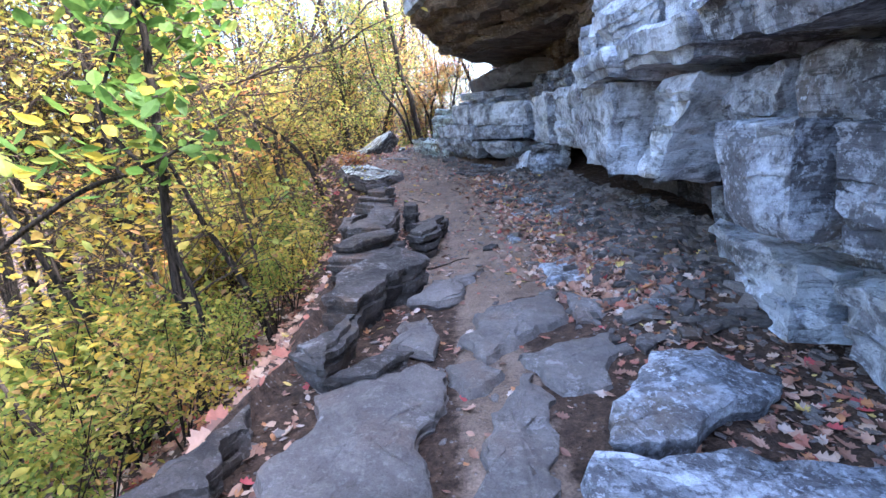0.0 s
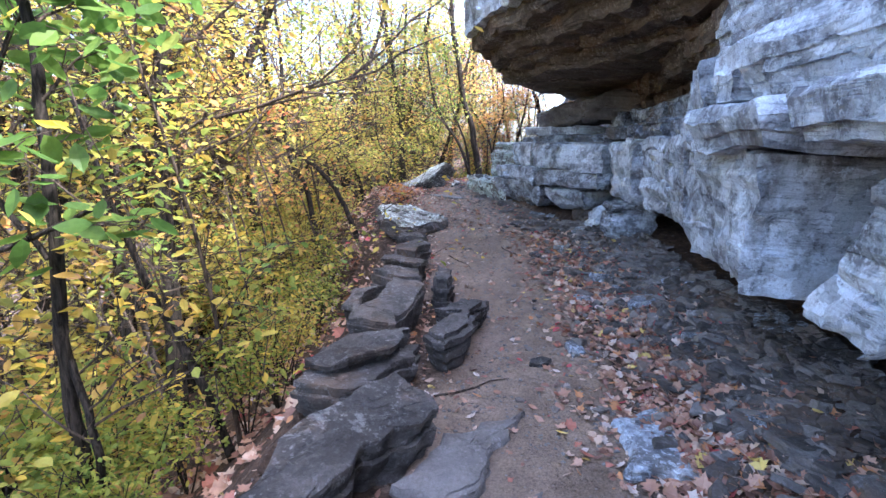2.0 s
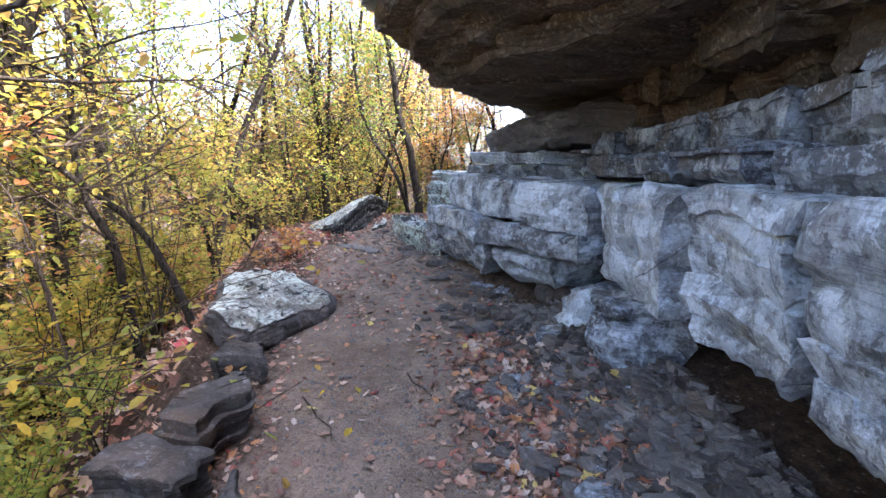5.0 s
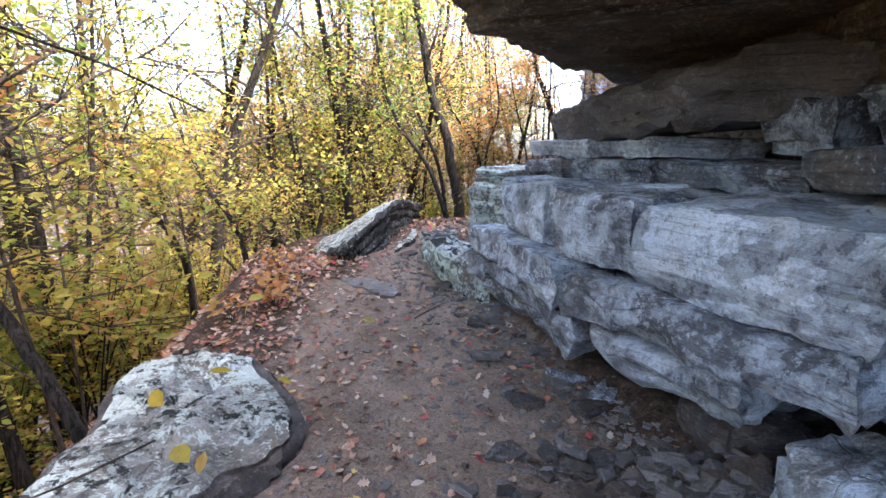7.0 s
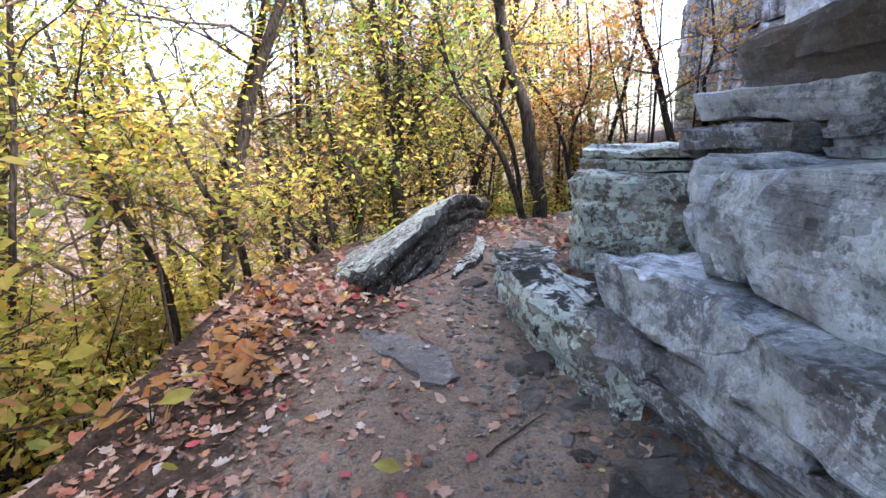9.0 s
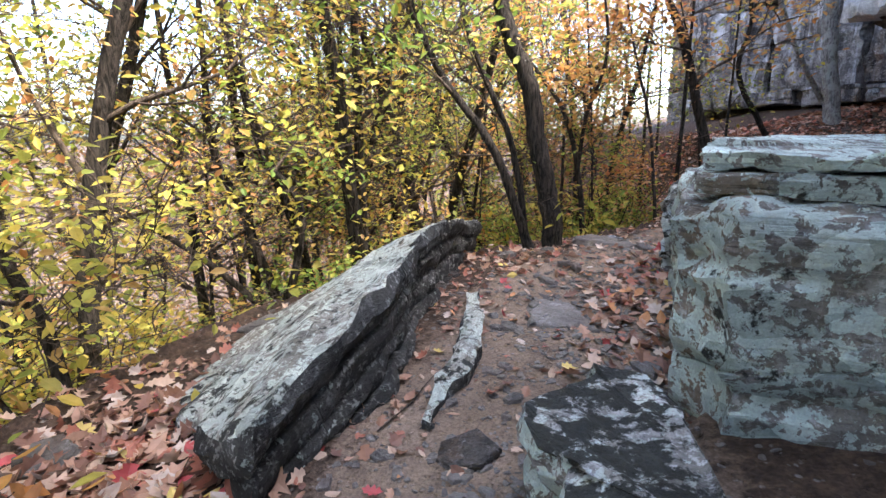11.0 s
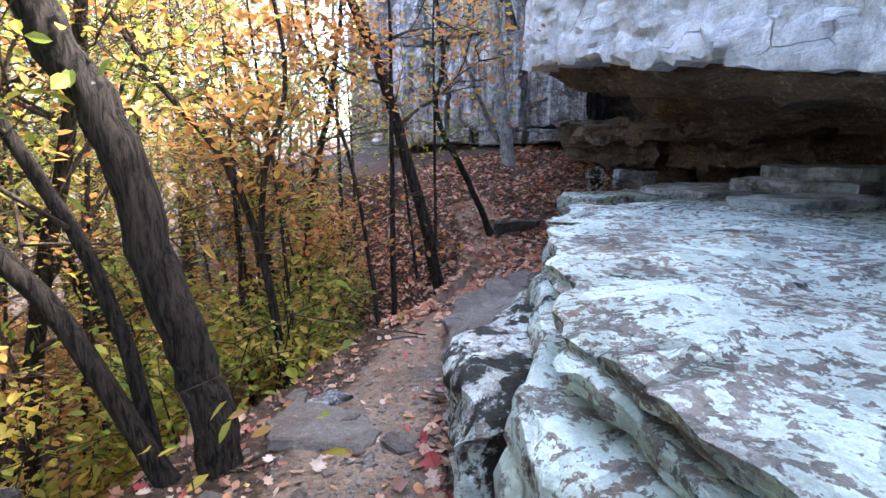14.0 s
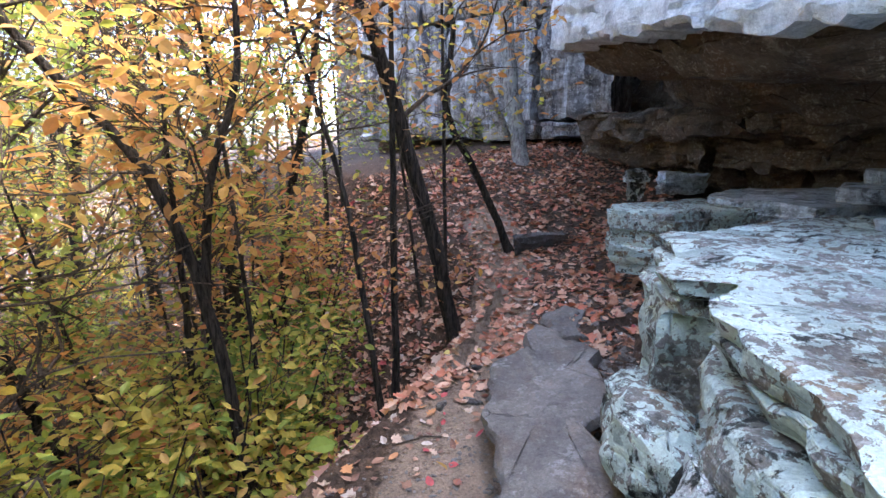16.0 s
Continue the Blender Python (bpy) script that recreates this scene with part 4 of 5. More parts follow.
def leaf_shape(kind, curl):
    """A leaf 1 long: half outlines mirrored, folded along its rib and curled."""
    half = {"oval": [(0.0, 0.0), (0.2, 0.2), (0.5, 0.27), (0.8, 0.14), (1.0, 0.0)],
            "oak": [(0.0, 0.0), (0.15, 0.1), (0.28, 0.3), (0.36, 0.14), (0.52, 0.38), (0.62, 0.16), (0.8, 0.28), (0.86, 0.1), (1.0, 0.0)],
            "maple": [(0.0, 0.0), (0.05, 0.25), (0.18, 0.2), (0.3, 0.5), (0.45, 0.3), (0.55, 0.42), (0.62, 0.16), (1.0, 0.0)]}[kind]
    z = lambda a, b: curl * ((a - 0.5) ** 2 * 1.4 + b * 0.9)
    rib = [(a - 0.5, 0, z(a, 0)) for a, b in half]
    le = [(a - 0.5, b, z(a, b)) for a, b in half[1:-1]]
    ri = [(a - 0.5, -b, z(a, b)) for a, b in half[1:-1]]
    n = len(half)
    verts = rib + le + ri
    faces = []
    for side, start in ((1, n), (-1, n + n - 2)):
        for i in range(n - 1):
            a, b = i, i + 1
            c = start + i if i < n - 2 else None
            d = start + i - 1 if i > 0 else None
            face = [k for k in (a, b, c, d) if k is not None]
            if side < 0:
                face = face[::-1]
            faces.append(tuple(face))
    return verts, faces


LITTER = [leaf_shape("oak", 0.35), leaf_shape("oval", 0.4), leaf_shape("maple", 0.25), leaf_shape("oval", -0.3), leaf_shape("maple", 0.5), leaf_shape("oak", -0.25)]


def litter_spot():
    while True:
        y = random.uniform(0.8, 26)
        xl, xr = lerp_table(LEFT_X, y), lerp_table(RIGHT_X, y)
        k = random.random()
        if y < 9.5:
            x = xr - 0.75 + random.gauss(0, 0.34) - (0.3 if y > 4 else 0) if k < 0.55 else (xl + 0.45 + random.gauss(0, 0.25) if k < 0.75 else random.uniform(xl - 3, xr))
        elif y < 13:
            x = xl + abs(random.gauss(0, 0.8)) if k < 0.5 else random.uniform(xl - 1.5, xr)
        elif y < 19:
            x = random.uniform(xl - 1.2, xr)
            if abs(x - lerp_table([(13, -0.9), (16, -0.7), (18, 0.0), (19.4, 1.0)], y)) < 0.5 and random.random() < 0.72:
                continue
        else:
            x = random.uniform(xl - 2.5, min(xr, xl + 3.5))
        return x, y


scatter("leaf_litter", 15000, litter_spot, LITTER, (0.035, 0.09), 0.12, 0.35, LEAF_LITTER, "dry fallen brown and red leaves on the ground")


def grit_spot():
    y = random.uniform(4.2, 19)
    c = lerp_table([(0, 0.4), (6, 0.4), (8, 0.3), (10, -0.1), (12, -0.6), (14, -0.95), (16, -0.7), (18, 0.0), (19.4, 1.0)], y)
    return c + random.gauss(0, 0.6), y


def drift_spot():
    y = random.uniform(3.2, 9.4)
    return lerp_table(RIGHT_X, y) - 0.85 + random.gauss(0, 0.3), y


scatter("leaf_drift", 3800, drift_spot, LITTER, (0.05, 0.12), 0.16, 0.45, LEAF_LITTER, "curled brown oak leaves gathered below the cliff")
scatter("grit", 4500, grit_spot, [stone_mesh(140 + i) for i in range(5)], (0.012, 0.045), 0.06, 0.25, ROCK_FLAG, "small pebbles and grit trodden into the trail")


def bank_spot():
    y = random.uniform(19.5, 26.5)
    x = lerp_table(LEFT_X, y) + random.uniform(-2.0, 4.0)
    return x, y


scatter("leaf_drift", 7000, bank_spot, LITTER, (0.07, 0.14), 0.12, 0.4, LEAF_RUSTY, "deep drift of rusty fallen leaves on the bank")


def heap_spot():
    k = random.random()
    if k < 0.6:
        return random.gauss(-2.45, 0.35), random.gauss(13.6, 0.4)
    if k < 0.9:
        y = random.uniform(14.2, 17.6)
        return lerp_table([(14.2, -0.5), (15.6, -0.3), (16.5, -0.15), (17.6, 0.4)], y) + random.gauss(0, 0.16), y
    return random.gauss(-1.1, 0.45), random.gauss(16.9, 0.5)


scatter("leaf_heap", 1250, heap_spot, LITTER, (0.06, 0.13), 0.2, 0.5, LEAF_LITTER, "heaped dry red and brown leaves beside rocks")


def slope_spot():
    y = random.uniform(-2, 27)
    return lerp_table(LEFT_X, y) - 0.1 - abs(random.gauss(0, 3.5)), y


scatter("slope_leaves", 7500, slope_spot, LITTER, (0.08, 0.18), 0.12, 0.4, LEAF_LITTER, "fallen leaves covering the steep wooded slope")

# ---------------------------------------------------------------- trees


def tube(vs, fs, pts, radii, sides=7):
    base = len(vs)
    up = Vector((0.3, 0.9, 0.1))
    for i, p in enumerate(pts):
        d = (pts[min(i + 1, len(pts) - 1)] - pts[max(i - 1, 0)]).normalized()
        u = d.cross(up).normalized()
        w = d.cross(u)
        for k in range(sides):
            a = 2 * math.pi * k / sides
            vs.append(p + (u * math.cos(a) + w * math.sin(a)) * radii[i])
    for i in range(len(pts) - 1):
        for k in range(sides):
            j = (k + 1) % sides
            fs.append((base + i * sides + k, base + i * sides + j, base + (i + 1) * sides + j, base + (i + 1) * sides + k))
    fs.append(tuple(base + (len(pts) - 1) * sides + k for k in range(sides)))


def smooth_line(pts, steps, rnd, wob):
    """A curve through the points, with a little wander."""
    pts = [Vector(p) for p in pts]
    ext = [pts[0] * 2 - pts[1]] + pts + [pts[-1] * 2 - pts[-2]]
    out = []
    for i in range(1, len(ext) - 2):
        p0, p1, p2, p3 = ext[i - 1:i + 3]
        for k in range(steps):
            t = k / steps
            q = 0.5 * (2 * p1 + (p2 - p0) * t + (2 * p0 - 5 * p1 + 4 * p2 - p3) * t * t + (3 * p1 - p0 - 3 * p2 + p3) * t ** 3)
            out.append(q + Vector((rnd.gauss(0, wob), rnd.gauss(0, wob), 0)))
    out.append(pts[-1])
    return out


LEAF_FAR = ([(-0.5, 0, 0), (-0.15, 0.25, 0.09), (0.2, 0.22, 0.08), (0.5, 0, 0.02), (0.2, -0.22, 0.08), (-0.15, -0.25, 0.09)], [(0, 3, 2, 1), (0, 5, 4, 3)])


def leaf_mesh(name, spots, size, shape, rnd, droop=0.25):
    """All leaves of a crown in one mesh, laid out in one go."""
    v = np.array(shape[0])
    n, k = len(spots), len(v)
    rng = np.random.default_rng(rnd.randint(0, 10 ** 6))
    yaw, pit, rol = rng.uniform(0, 2 * np.pi, n), rng.normal(droop, 0.4, n), rng.normal(0, 0.4, n)
    s = rng.uniform(size[0], size[1], n)
    cy, sy, cp, sp, cr, sr = np.cos(yaw), np.sin(yaw), np.cos(pit), np.sin(pit), np.cos(rol), np.sin(rol)
    m = np.empty((n, 3, 3))
    m[:, 0] = np.stack([cy * cp, cy * sp * sr - sy * cr, cy * sp * cr + sy * sr], 1)
    m[:, 1] = np.stack([sy * cp, sy * sp * sr + cy * cr, sy * sp * cr - cy * sr], 1)
    m[:, 2] = np.stack([-sp, cp * sr, cp * cr], 1)
    co = np.einsum("nij,kj->nki", m, v) * s[:, None, None] + np.array(spots)[:, None, :]
    faces = [tuple(int(i) + b * k for i in f) for b in range(n) for f in shape[1]]
    me = bpy.data.meshes.new(name)
    me.from_pydata(co.reshape(-1, 3), [], faces)
    me.update()
    return me


def grow(vs, fs, ends, start, way, length, radius, level, rnd, spread):
    """A branch with its twigs; gathers where leaves sit."""
    k = 4 if level else 3
    pts, p, d = [start], start.copy(), way.normalized()
    for i in range(k):
        d = (d + Vector((rnd.gauss(0, 0.22), rnd.gauss(0, 0.22), rnd.gauss(0.04, 0.16)))).normalized()
        p = p + d * length / k
        pts.append(p.copy())
    tube(vs, fs, pts, [max(0.0035, radius * (1 - 0.75 * i / k)) for i in range(k + 1)], 5 if level else 3)
    if level == 0:
        ends += [(a, spread) for a in pts[1:]]
        return
    for i in range(1, k + 1):
        for _ in range(2 if i == k else 1):
            side = (d + Vector((rnd.gauss(0, 0.8), rnd.gauss(0, 0.8), rnd.gauss(0.05, 0.5)))).normalized()
            grow(vs, fs, ends, pts[i], side, length * rnd.uniform(0.4, 0.65), radius * 0.45, level - 1, rnd, spread)


def tree(label, stems, leaf_mat, seed, leaves=2500, leaf=(0.07, 0.13), bark=None, branches=9, reach=1.5, low=0.35, level=2, shape=None, spread=0.22, name="tree", group="trees of the slope", leaf_floor=-99.0):
    """stems: (points from the foot up, foot radius, tip radius)."""
    rnd = random.Random(seed)
    base = Vector(stems[0][0][0])
    hub = new(name)
    hub.location = base
    vs, fs, ends = [], [], []
    for pts, r0, r1 in stems:
        line = [p - base for p in smooth_line(pts, 6, rnd, r0 * 0.12)]
        n = len(line)
        radii = [r0 + (r1 - r0) * i / (n - 1) for i in range(n)]
        if len(stems[0][0]) and pts is stems[0][0]:
            radii[0] *= 1.35
            radii[1] *= 1.12
        tvs, tfs = [], []
        tube(tvs, tfs, line, radii, 12 if r0 > 0.07 else 7)
        part("trunk" if pts is stems[0][0] else "stem", mesh_of("trunk", tvs, tfs, 180), bark or BARK, hub)
        for b in range(branches):
            f = low + (1 - low) * (b + rnd.random()) / branches
            i = min(n - 2, int(f * (n - 1)))
            d = (line[i + 1] - line[i]).normalized()
            side = Vector((rnd.gauss(0, 1), rnd.gauss(0, 1), rnd.uniform(-0.1, 0.6))).normalized()
            grow(vs, fs, ends, line[i], side + d * 0.4, reach * rnd.uniform(0.5, 1.1) * (1.15 - 0.5 * f), max(0.006, radii[i] * 0.4), level, rnd, spread)
    b = mesh_of("branchwork", vs, fs, 180)
    tagged(part("branchwork", b, TWIG, hub), kind="stuff")
    ends = [e for e in ends if e[0].z + base.z > leaf_floor]
    ends = [e for e in ends if noise.noise((e[0] + base) * 1.1) > -0.12] or ends
    spots = []
    for _ in range(leaves):
        p, s = rnd.choice(ends)
        spots.append((p.x + rnd.gauss(0, s), p.y + rnd.gauss(0, s), p.z + rnd.gauss(0, s * 0.7)))
    crown = part("crown", leaf_mesh("crown", spots, leaf, shape or LEAF_FAR, rnd), leaf_mat, hub)
    tagged(crown, kind="stuff")
    return tagged(hub, label, "tree", group)


OVAL = leaf_shape("oval", 0.25)
# trunks beside the trail
tree("tall leaning grey tree at the trail's edge", [([(-0.84, 17.74, 0.55), (-0.9, 17.74, 1.13), (-1.04, 17.74, 1.71), (-1.16, 17.74, 2.42), (-1.42, 17.74, 3.06), (-1.64, 17.74, 4.25), (-1.96, 17.84, 6.2), (-2.15, 18.0, 9)], 0.118, 0.058)],
     LEAF_YELLOW, 1, 1800, branches=10, reach=2.0, low=0.66, group="trees by the trail")
tree("slim tree bent away from a bigger trunk", [([(-1.1, 17.75, 0.6), (-1.5, 17.7, 1.75), (-2.1, 17.7, 2.6), (-2.5, 17.8, 3.6), (-2.8, 18, 5.5)], 0.055, 0.025),
                                                 ([(-1.15, 17.8, 0.6), (-1.35, 17.9, 1.8), (-1.9, 18.0, 3.2), (-2.2, 18.2, 5.0)], 0.045, 0.02)],
     LEAF_GREEN, 2, 1800, branches=9, reach=1.6, low=0.4, group="trees by the trail")
tree("slender leaning tree below the trail", [([(1.95, 21.5, -0.6), (1.55, 21.5, 1.48), (1.04, 21.5, 3.25), (0.6, 21.5, 4.5), (0.0, 21.6, 7.5)], 0.095, 0.04)],
     LEAF_RUST, 3, 1300, branches=8, reach=1.5, low=0.4, group="trees by the trail")
tree("thin crooked sapling on the leafy bank", [([(3.2, 22.7, 0.95), (2.75, 22.7, 1.9), (2.2, 22.7, 2.95), (2.3, 22.7, 3.8), (2.2, 22.7, 4.6), (2.0, 22.8, 6)], 0.06, 0.02)],
     LEAF_RUST, 4, 260, branches=4, reach=1.0, low=0.6, group="trees by the trail")
tree("pale grey trunk in front of the far cliff", [([(4.95, 25.3, 1.75), (4.76, 25.4, 3.3), (4.5, 25.4, 5.4), (4.2, 25.4, 8.5)], 0.17, 0.11),
                                                  ([(4.7, 25.4, 2.6), (3.9, 24.9, 3.6), (3.2, 24.4, 4.8), (2.8, 24.2, 6)], 0.06, 0.03)],
     LEAF_YELLOW, 5, 700, bark=BARK_PALE, branches=5, reach=1.6, low=0.7, group="trees by the trail")
tree("forked thin tree with orange leaves", [([(-0.38, 20.2, -0.6), (-0.55, 20.2, 1.2), (-0.85, 20.2, 2.3), (-1.4, 20.2, 3.1), (-1.9, 20.3, 4.2)], 0.05, 0.018),
                                             ([(-0.6, 20.2, 1.3), (-0.5, 20.2, 2.2), (-0.25, 20.2, 3.1), (-0.4, 20.3, 4.4)], 0.035, 0.015)],
     LEAF_RUST, 6, 1500, branches=9, reach=1.2, low=0.3, group="trees by the trail")
tree("tree arching out over the slope", [([(-2.4, 10.4, -0.6), (-2.7, 10.3, 0.5), (-3.12, 10.3, 1.16), (-3.82, 10.3, 1.67), (-4.95, 10.3, 2.38), (-6.7, 10.2, 3.1)], 0.055, 0.02)],
     LEAF_YELLOW, 7, 850, branches=8, reach=1.5, low=0.35, group="trees by the trail")
tree("slim tree on the slope", [([(-3.3, 10.5, -0.8), (-3.56, 10.5, 0.8), (-3.95, 10.5, 1.7), (-4.1, 10.7, 3.4), (-4.4, 11, 5)], 0.06, 0.02)],
     LEAF_GREEN, 8, 1100, branches=9, reach=1.5, low=0.3, group="trees by the trail")
tree("twisted sapling with large green leaves", [([(-2.2, 4.0, -1.1), (-2.2, 4.0, -0.3), (-2.24, 4.0, 0.47), (-2.19, 4.0, 1.41), (-2.16, 4.0, 2.05), (-2.2, 4.0, 2.9), (-2.3, 4.1, 4)], 0.05, 0.02),
                                                 ([(-3.6, 3.8, 0.55), (-2.81, 3.8, 1.02), (-2.3, 3.85, 1.2), (-1.75, 3.9, 1.45)], 0.025, 0.012),
                                                 ([(-2.2, 4.0, -0.7), (-2.05, 3.95, -0.1), (-2.2, 4.0, 0.5)], 0.03, 0.02),
                                                 ([(-2.25, 4, 1.1), (-2.6, 4.0, 1.6), (-2.4, 4.05, 2.2), (-2.25, 4.05, 2.4)], 0.018, 0.01)],
     LEAF_SAPLING, 9, 460, leaf=(0.12, 0.21), bark=BARK, branches=5, reach=0.95, low=0.6, level=1, shape=OVAL, spread=0.16, group="trees by the trail", leaf_floor=1.2)
tree("leaning stem below the trail", [([(-1.8, 5.0, -1.0), (-2.12, 5.0, -0.11), (-2.66, 5.0, 1.05), (-3.2, 5.1, 2.6)], 0.045, 0.015)], LEAF_GREEN, 10, 600, branches=6, reach=1.2, group="trees by the trail")
tree("leaning stem low on the slope", [([(-2.7, 4.2, -1.5), (-3.0, 4.1, -0.4), (-3.35, 4.0, 0.4), (-3.8, 4.0, 1.6)], 0.05, 0.015)], LEAF_YELLOW, 11, 600, branches=6, reach=1.2, group="trees by the trail")
tree("many-stemmed tree beyond the boulder", [([(-4.2, 17.6, -0.4), (-4.5, 17.5, 0.9), (-4.9, 17.5, 1.9), (-4.85, 17.5, 3.4), (-5.0, 17.6, 5)], 0.07, 0.02),
                                              ([(-4.15, 17.5, -0.3), (-3.7, 17.4, 1.1), (-4.1, 17.3, 1.8), (-4.2, 17.2, 3)], 0.055, 0.018),
                                              ([(-4.2, 17.5, -0.3), (-5.2, 17.3, 0.6), (-6.4, 17.1, 1.3), (-7.6, 17.0, 1.9)], 0.05, 0.015)],
     LEAF_YELLOW, 12, 2600, branches=8, reach=1.5, low=0.35, group="trees by the trail")
tree("dark stem beside the drift of leaves", [([(-3.65, 14.4, -0.4), (-3.84, 14.5, 0.8), (-4.4, 14.5, 1.67), (-4.9, 14.6, 2.8)], 0.055, 0.02),
                                              ([(-3.4, 14.2, -0.2), (-3.9, 14.2, 0.5), (-4.6, 14.2, 1.0)], 0.02, 0.01)], LEAF_YELLOW, 13, 1100, branches=7, reach=1.3, group="trees by the trail")
tree("slim tree above the slope's edge", [([(-4.3, 13.9, -1.0), (-4.45, 14, 0.5), (-5.2, 14, 1.72), (-5.8, 14.2, 3.2)], 0.06, 0.02)], LEAF_YELLOW, 14, 1500, branches=8, reach=1.4, group="trees by the trail")

# woods: a few grown trees, copied down the slope
rw = random.Random(77)
KINDS = []
for i, (mat_, hgt) in enumerate([(LEAF_YELLOW, 9.5), (LEAF_GREEN, 8.5), (LEAF_RUST, 8.5), (LEAF_YELLOW, 12), (LEAF_GREEN, 11), (LEAF_YELLOW, 6)]):
    lean = (rw.uniform(-2.4, 0.3), rw.uniform(-1.0, 1.0))
    st = [([(0, 0, -0.6), (lean[0] * 0.4, lean[1] * 0.3, hgt * 0.3), (lean[0], lean[1] * 0.7, hgt * 0.6), (lean[0] * 1.4, lean[1], hgt)], 0.05 + 0.006 * hgt, 0.015)]
    if i % 2 == 0:
        st.append(([(0.05, 0, -0.5), (0.5, 0.3, hgt * 0.3), (0.8, 0.7, hgt * 0.7)], 0.04, 0.012))
    k_ = tree(["slender woodland tree with yellow leaves", "slender woodland tree with green leaves", "slender woodland tree with rusty leaves"][[0, 1, 2, 0, 1, 0][i]], st, mat_, 100 + i,
              leaves=3500, leaf=(0.055, 0.11), branches=14, reach=hgt * 0.26, low=0.28, spread=0.2, group="woods on the slope")
    k_.location = (-8 - 3 * i, 60, ground_z(-8 - 3 * i, 60))
    KINDS.append(k_)
for i in range(84):
    y = rw.uniform(1, 46)
    if i < 16:
        y = rw.uniform(6, 24)
        d = rw.uniform(2.4, 5.5)
    else:
        d = 4.5 + abs(rw.gauss(0, 1)) * 9
    x = lerp_table(LEFT_X, y) - d
    if y > 24:
        x = rw.uniform(-20, -1.4 - (y - 24) * 0.1)
    pick = KINDS[rw.choice([0, 1, 3, 4, 0, 5] if y < 21 else [0, 1, 2, 2, 4, 1])]
    s = rw.uniform(0.75, 1.25)
    if i >= 16:
        s *= 1.25 if y < 24 else 1.2
    copy_thing(pick, pose(x, y, ground_z(x, y), 0, 0, rw.uniform(0, 360)) @ Matrix.Scale(s, 4))

for x, y, k, a in ((-5.2, 12.6, 0, 30), (-5.6, 15.8, 4, 200), (-4.4, 19.4, 1, 100), (-6.2, 18.6, 0, 290), (-3.4, 21.3, 4, 150), (-7.0, 14.0, 3, 10), (-4.9, 8.6, 0, 250), (-6.5, 10.5, 3, 120),
                   (-2.2, 23.2, 1, 60), (-4.6, 23.5, 0, 320)):
    copy_thing(KINDS[k], pose(x, y, ground_z(x, y), 0, 0, a))

# shrubs: low many-twigged growth
SHRUBS = []
for i, mat_ in enumerate([LEAF_YELLOW, LEAF_GREEN, LEAF_RUST]):
    st = []
    for j in range(5):
        a = 2 * math.pi * j / 5 + rw.uniform(0, 1)
        st.append(([(0, 0, -0.2), (math.cos(a) * 0.25, math.sin(a) * 0.25, 0.7), (math.cos(a) * 0.6, math.sin(a) * 0.6, rw.uniform(1.3, 2.0))], 0.015, 0.005))
    s_ = tree(["yellow leafy shrub on the slope", "green leafy shrub on the slope", "rusty leafy shrub on the slope"][i], st, mat_, 150 + i,
              leaves=950, leaf=(0.06, 0.12), branches=4, reach=0.7, low=0.3, level=1, spread=0.16, name="shrub", group="shrubs on the slope")
    s_["category"] = "shrub"
    s_.location = (-9 - 3 * i, 57, ground_z(-9 - 3 * i, 57))
    SHRUBS.append(s_)
for i in range(112):
    y = rw.uniform(0, 30)
    x = lerp_table(LEFT_X, y) - 2.6 - abs(rw.gauss(0, 4.0))
    if i < 9:
        y = rw.uniform(0.5, 13)
        x = lerp_table(LEFT_X, y) - rw.uniform(1.7, 3.0)
    elif i < 46:
        y = rw.uniform(8, 19)
        x = lerp_table(LEFT_X, y) - rw.uniform(2.4, 6.5)
    if y > 24:
        x -= 1.5
    copy_thing(SHRUBS[rw.choice([0, 0, 1, 1, 1] if y < 9 else [0, 0, 0, 1, 1] if y < 20 else [1, 2, 2, 0])], pose(x, y, ground_z(x, y), 0, 0, rw.uniform(0, 360)))

# low growth that hides the foot of the trail's edge
for i in range(15):
    y = 0.9 + i * 0.55 + rw.uniform(-0.2, 0.2)
    x = lerp_table(LEFT_X, y) - rw.uniform(0.75, 1.25)
    copy_thing(SHRUBS[rw.choice([0, 1, 1])], pose(x, y, ground_z(x, y) - 0.05, 0, 0, rw.uniform(0, 360)) @ Matrix.Scale(rw.uniform(0.42, 0.6), 4))

# bright yellow growth on the bank below the bend
for i in range(12):
    y = rw.uniform(8.5, 15.5)
    x = lerp_table(LEFT_X, y) - rw.uniform(1.3, 3.2)
    copy_thing(SHRUBS[0], pose(x, y, ground_z(x, y) - 0.05, 0, 0, rw.uniform(0, 360)) @ Matrix.Scale(rw.uniform(0.6, 0.95), 4))

# thin bare-stemmed saplings in the gully under the bank
for i in range(9):
    x, y = rw.uniform(-1.6, 2.6), rw.uniform(21.2, 27)
    x = min(x, lerp_table(LEFT_X, y) - 0.3)
    z = ground_z(x, y)
    a, b = rw.uniform(-0.7, 0.1), rw.uniform(-0.3, 0.3)
    h = rw.uniform(3.0, 5.5)
    tree("thin gully sapling with rusty leaves", [([(x, y, z - 0.2), (x + a * 0.4, y + b * 0.5, z + h * 0.4), (x + a, y + b, z + h * 0.7), (x + a * 1.5, y, z + h)], rw.uniform(0.02, 0.045), 0.008)],
         LEAF_RUST if i % 4 else LEAF_GREEN, 400 + i, 420, leaf=(0.07, 0.13), branches=9, reach=0.9, low=0.15, level=1, spread=0.2, group="saplings in the gully")

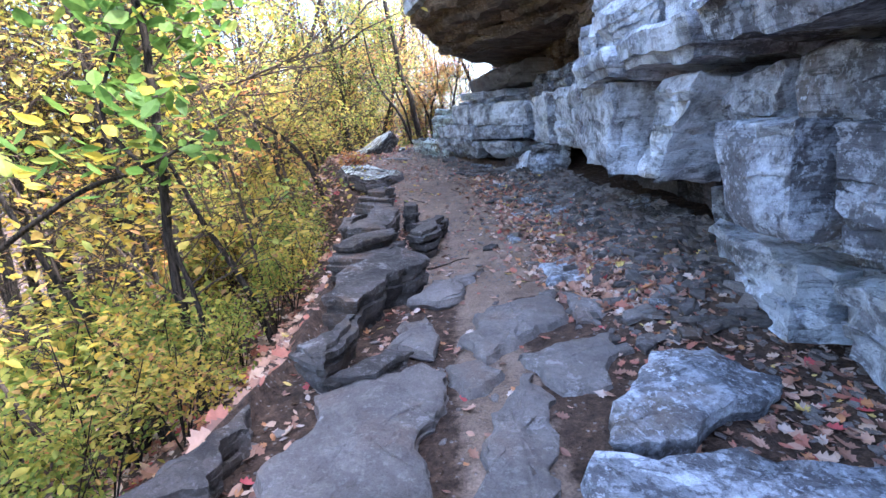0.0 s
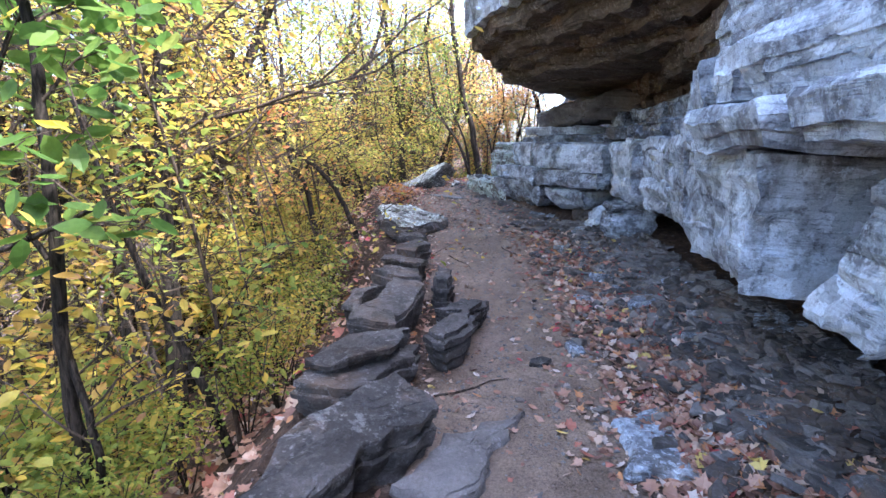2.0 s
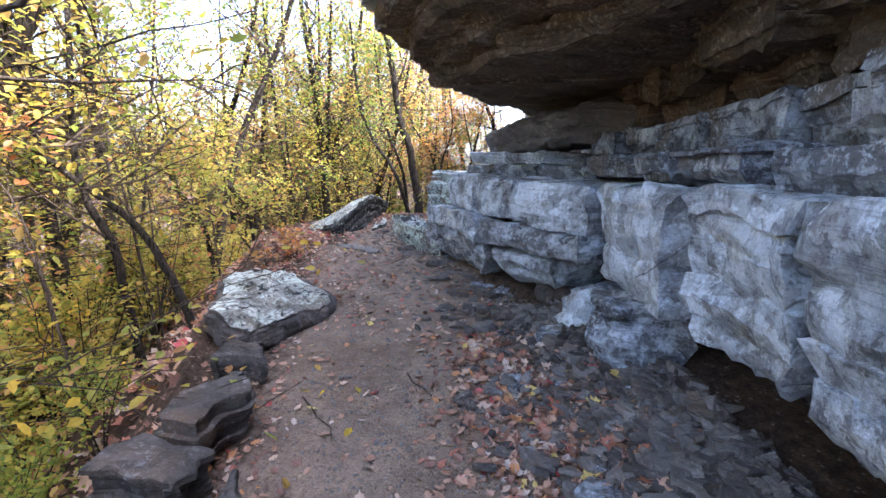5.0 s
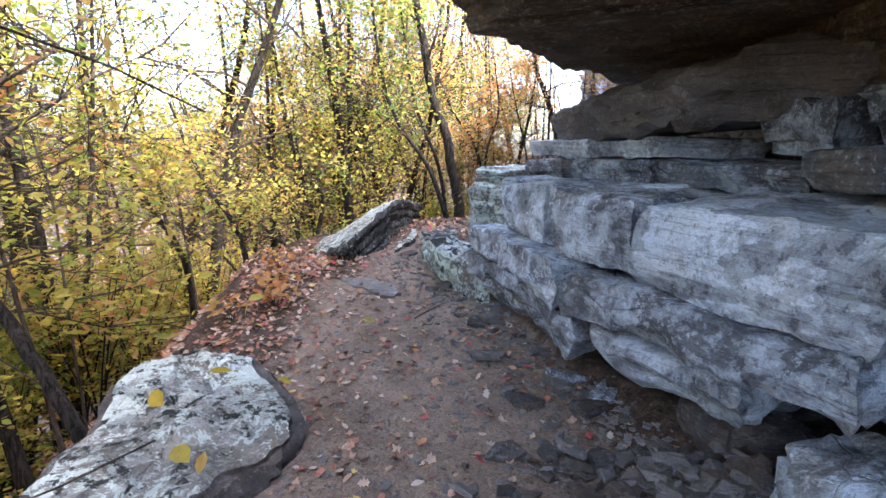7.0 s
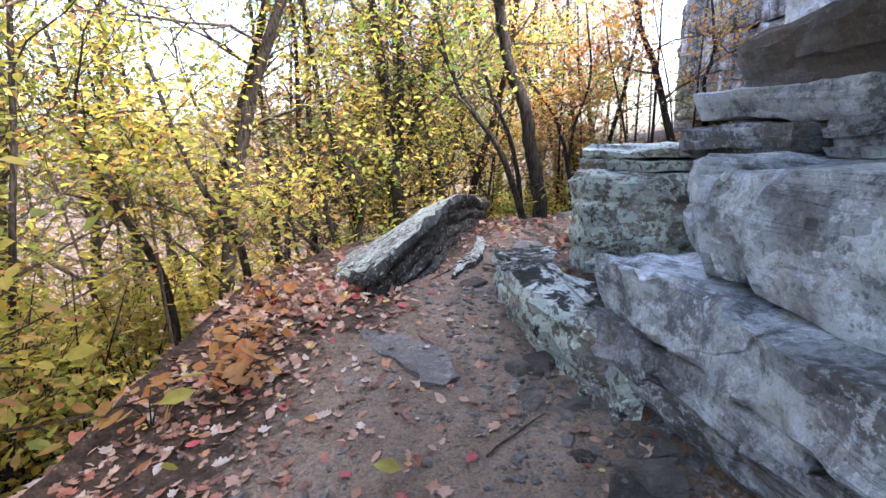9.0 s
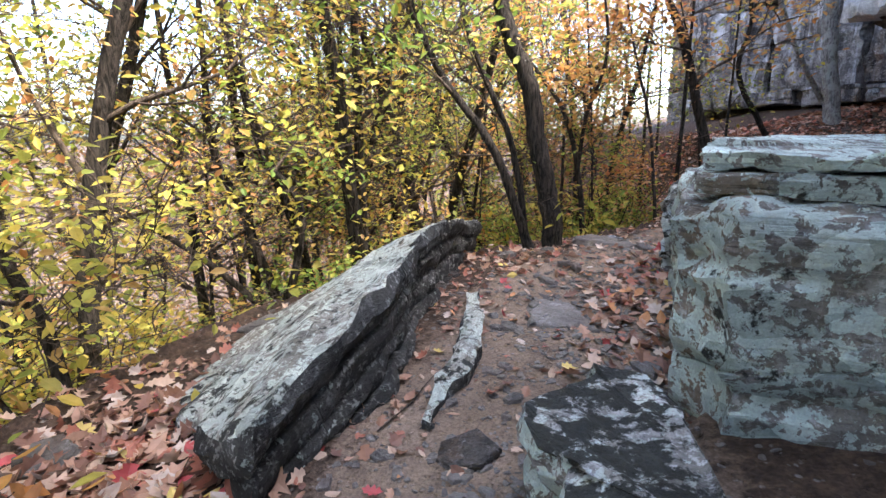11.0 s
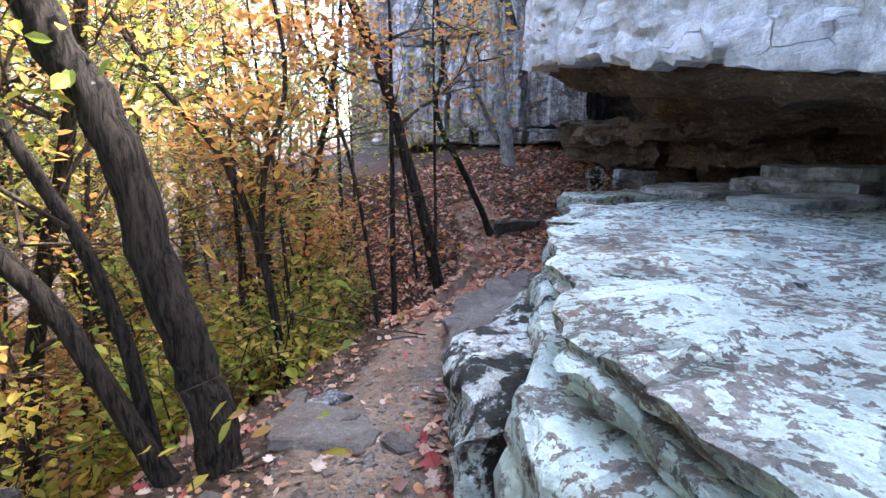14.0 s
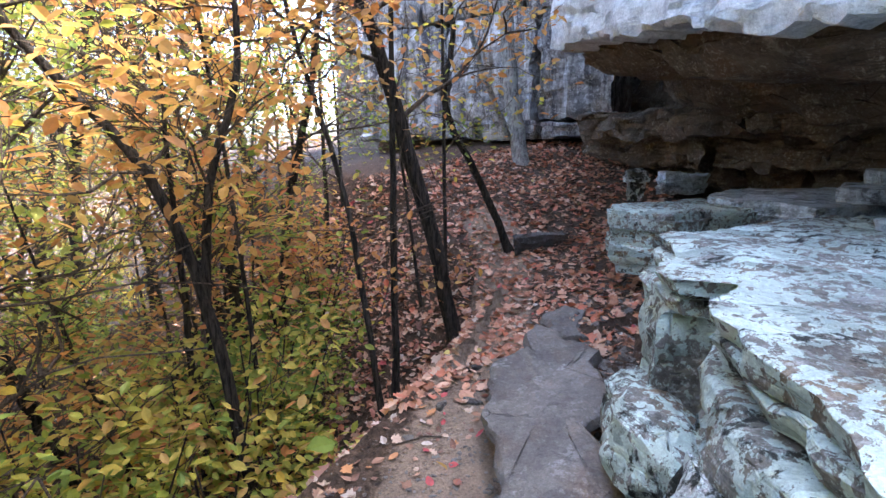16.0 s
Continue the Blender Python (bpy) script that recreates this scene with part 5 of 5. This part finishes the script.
for i in range(15):
    y = rw.uniform(18.5, 25)
    x = lerp_table(LEFT_X, y) - rw.uniform(1.9, 4.2)
    copy_thing(SHRUBS[rw.choice([0, 1, 1, 2])], pose(x, y, ground_z(x, y) - 0.1, 0, 0, rw.uniform(0, 360)))

# orange seedlings at the trail's edge
for x, y, n in ((-2.05, 12.15, 46), (-2.35, 11.85, 24), (-2.3, 12.6, 30), (-2.6, 13.3, 20)):
    z = ground_z(x, y)
    st = [([(x, y, z - 0.03), (x + 0.05 * math.cos(a), y + 0.05 * math.sin(a), z + 0.12), (x + 0.14 * math.cos(a), y + 0.14 * math.sin(a), z + 0.2)], 0.005, 0.002) for a in (0.3, 2.2, 4.4)]
    sd = tree("low seedling with curled orange leaves", st, LEAF_RUST, int(900 + x * 50), n, leaf=(0.08, 0.15), branches=2, reach=0.12, low=0.5, level=0, shape=OVAL, spread=0.07, name="seedling", group="seedlings")
    sd["category"] = "plant"

# dead sticks lying about
for i in range(26):
    y = rw.uniform(5, 20)
    x = rw.uniform(lerp_table(LEFT_X, y) - 0.3, lerp_table(RIGHT_X, y) - 0.3)
    a, l = rw.uniform(0, 6.28), rw.uniform(0.2, 0.75)
    pts = []
    for k in range(5):
        px, py = x + math.cos(a) * l * (k / 4 - 0.5) + rw.gauss(0, 0.015), y + math.sin(a) * l * (k / 4 - 0.5) + rw.gauss(0, 0.015)
        pts.append(Vector((px, py, ground_z(px, py) + 0.012)))
    r = rw.uniform(0.004, 0.009)
    sv, sf = [], []
    tube(sv, sf, pts, [r, r, r * 0.9, r * 0.7, r * 0.4], 5)
    tagged(part("stick", mesh_of("stick", sv, sf, 180), TWIG), "thin dead stick lying on the dirt", "stick", "dead sticks")

# rusty saplings that screen the end of the far wall
for x, y, k in ((-0.7, 25.4, 2), (0.1, 27.8, 2), (-2.0, 27.2, 0), (-1.4, 30.0, 2)):
    copy_thing(KINDS[k], pose(x, y, ground_z(x, y), 0, 0, 70 * x + 20))

# leaning stems with few leaves on the near slope
for i in range(20):
    y = rw.uniform(3.0, 14.5)
    x = lerp_table(LEFT_X, y) - rw.uniform(0.8, 3.4)
    z, h, a = ground_z(x, y), rw.uniform(2.5, 5.0), rw.uniform(-1.6, -0.2)
    b = rw.uniform(-0.6, 0.6)
    tree("thin leaning stem with sparse leaves", [([(x, y, z - 0.15), (x + a * 0.35, y + b * 0.4, z + h * 0.4), (x + a * 0.8, y + b, z + h * 0.72), (x + a * 1.5, y + b * 1.2, z + h)], rw.uniform(0.014, 0.036), 0.006)],
         [LEAF_GREEN, LEAF_YELLOW, LEAF_RUST][i % 3], 500 + i, 170, leaf=(0.06, 0.12), bark=TWIG, branches=8, reach=0.8, low=0.25, level=1, spread=0.16, group="stems on the near slope")

# more thin stems between the gully and the far wall
rg = random.Random(5)
for i in range(16):
    y = rg.uniform(20.5, 28)
    x = min(rg.uniform(-2.4, 2.2), lerp_table(LEFT_X, y) - 0.3)
    z, h, a, b = ground_z(x, y), rg.uniform(4.0, 6.5), rg.uniform(-0.9, 0.1), rg.uniform(-0.3, 0.3)
    tree("thin gully sapling with rusty leaves", [([(x, y, z - 0.2), (x + a * 0.4, y + b * 0.5, z + h * 0.4), (x + a, y + b, z + h * 0.7), (x + a * 1.5, y, z + h)], rg.uniform(0.02, 0.045), 0.008)],
         LEAF_RUST if i % 3 else LEAF_YELLOW, 700 + i, 300, leaf=(0.06, 0.12), branches=10, reach=0.95, low=0.2, level=1, spread=0.22, group="saplings in the gully")
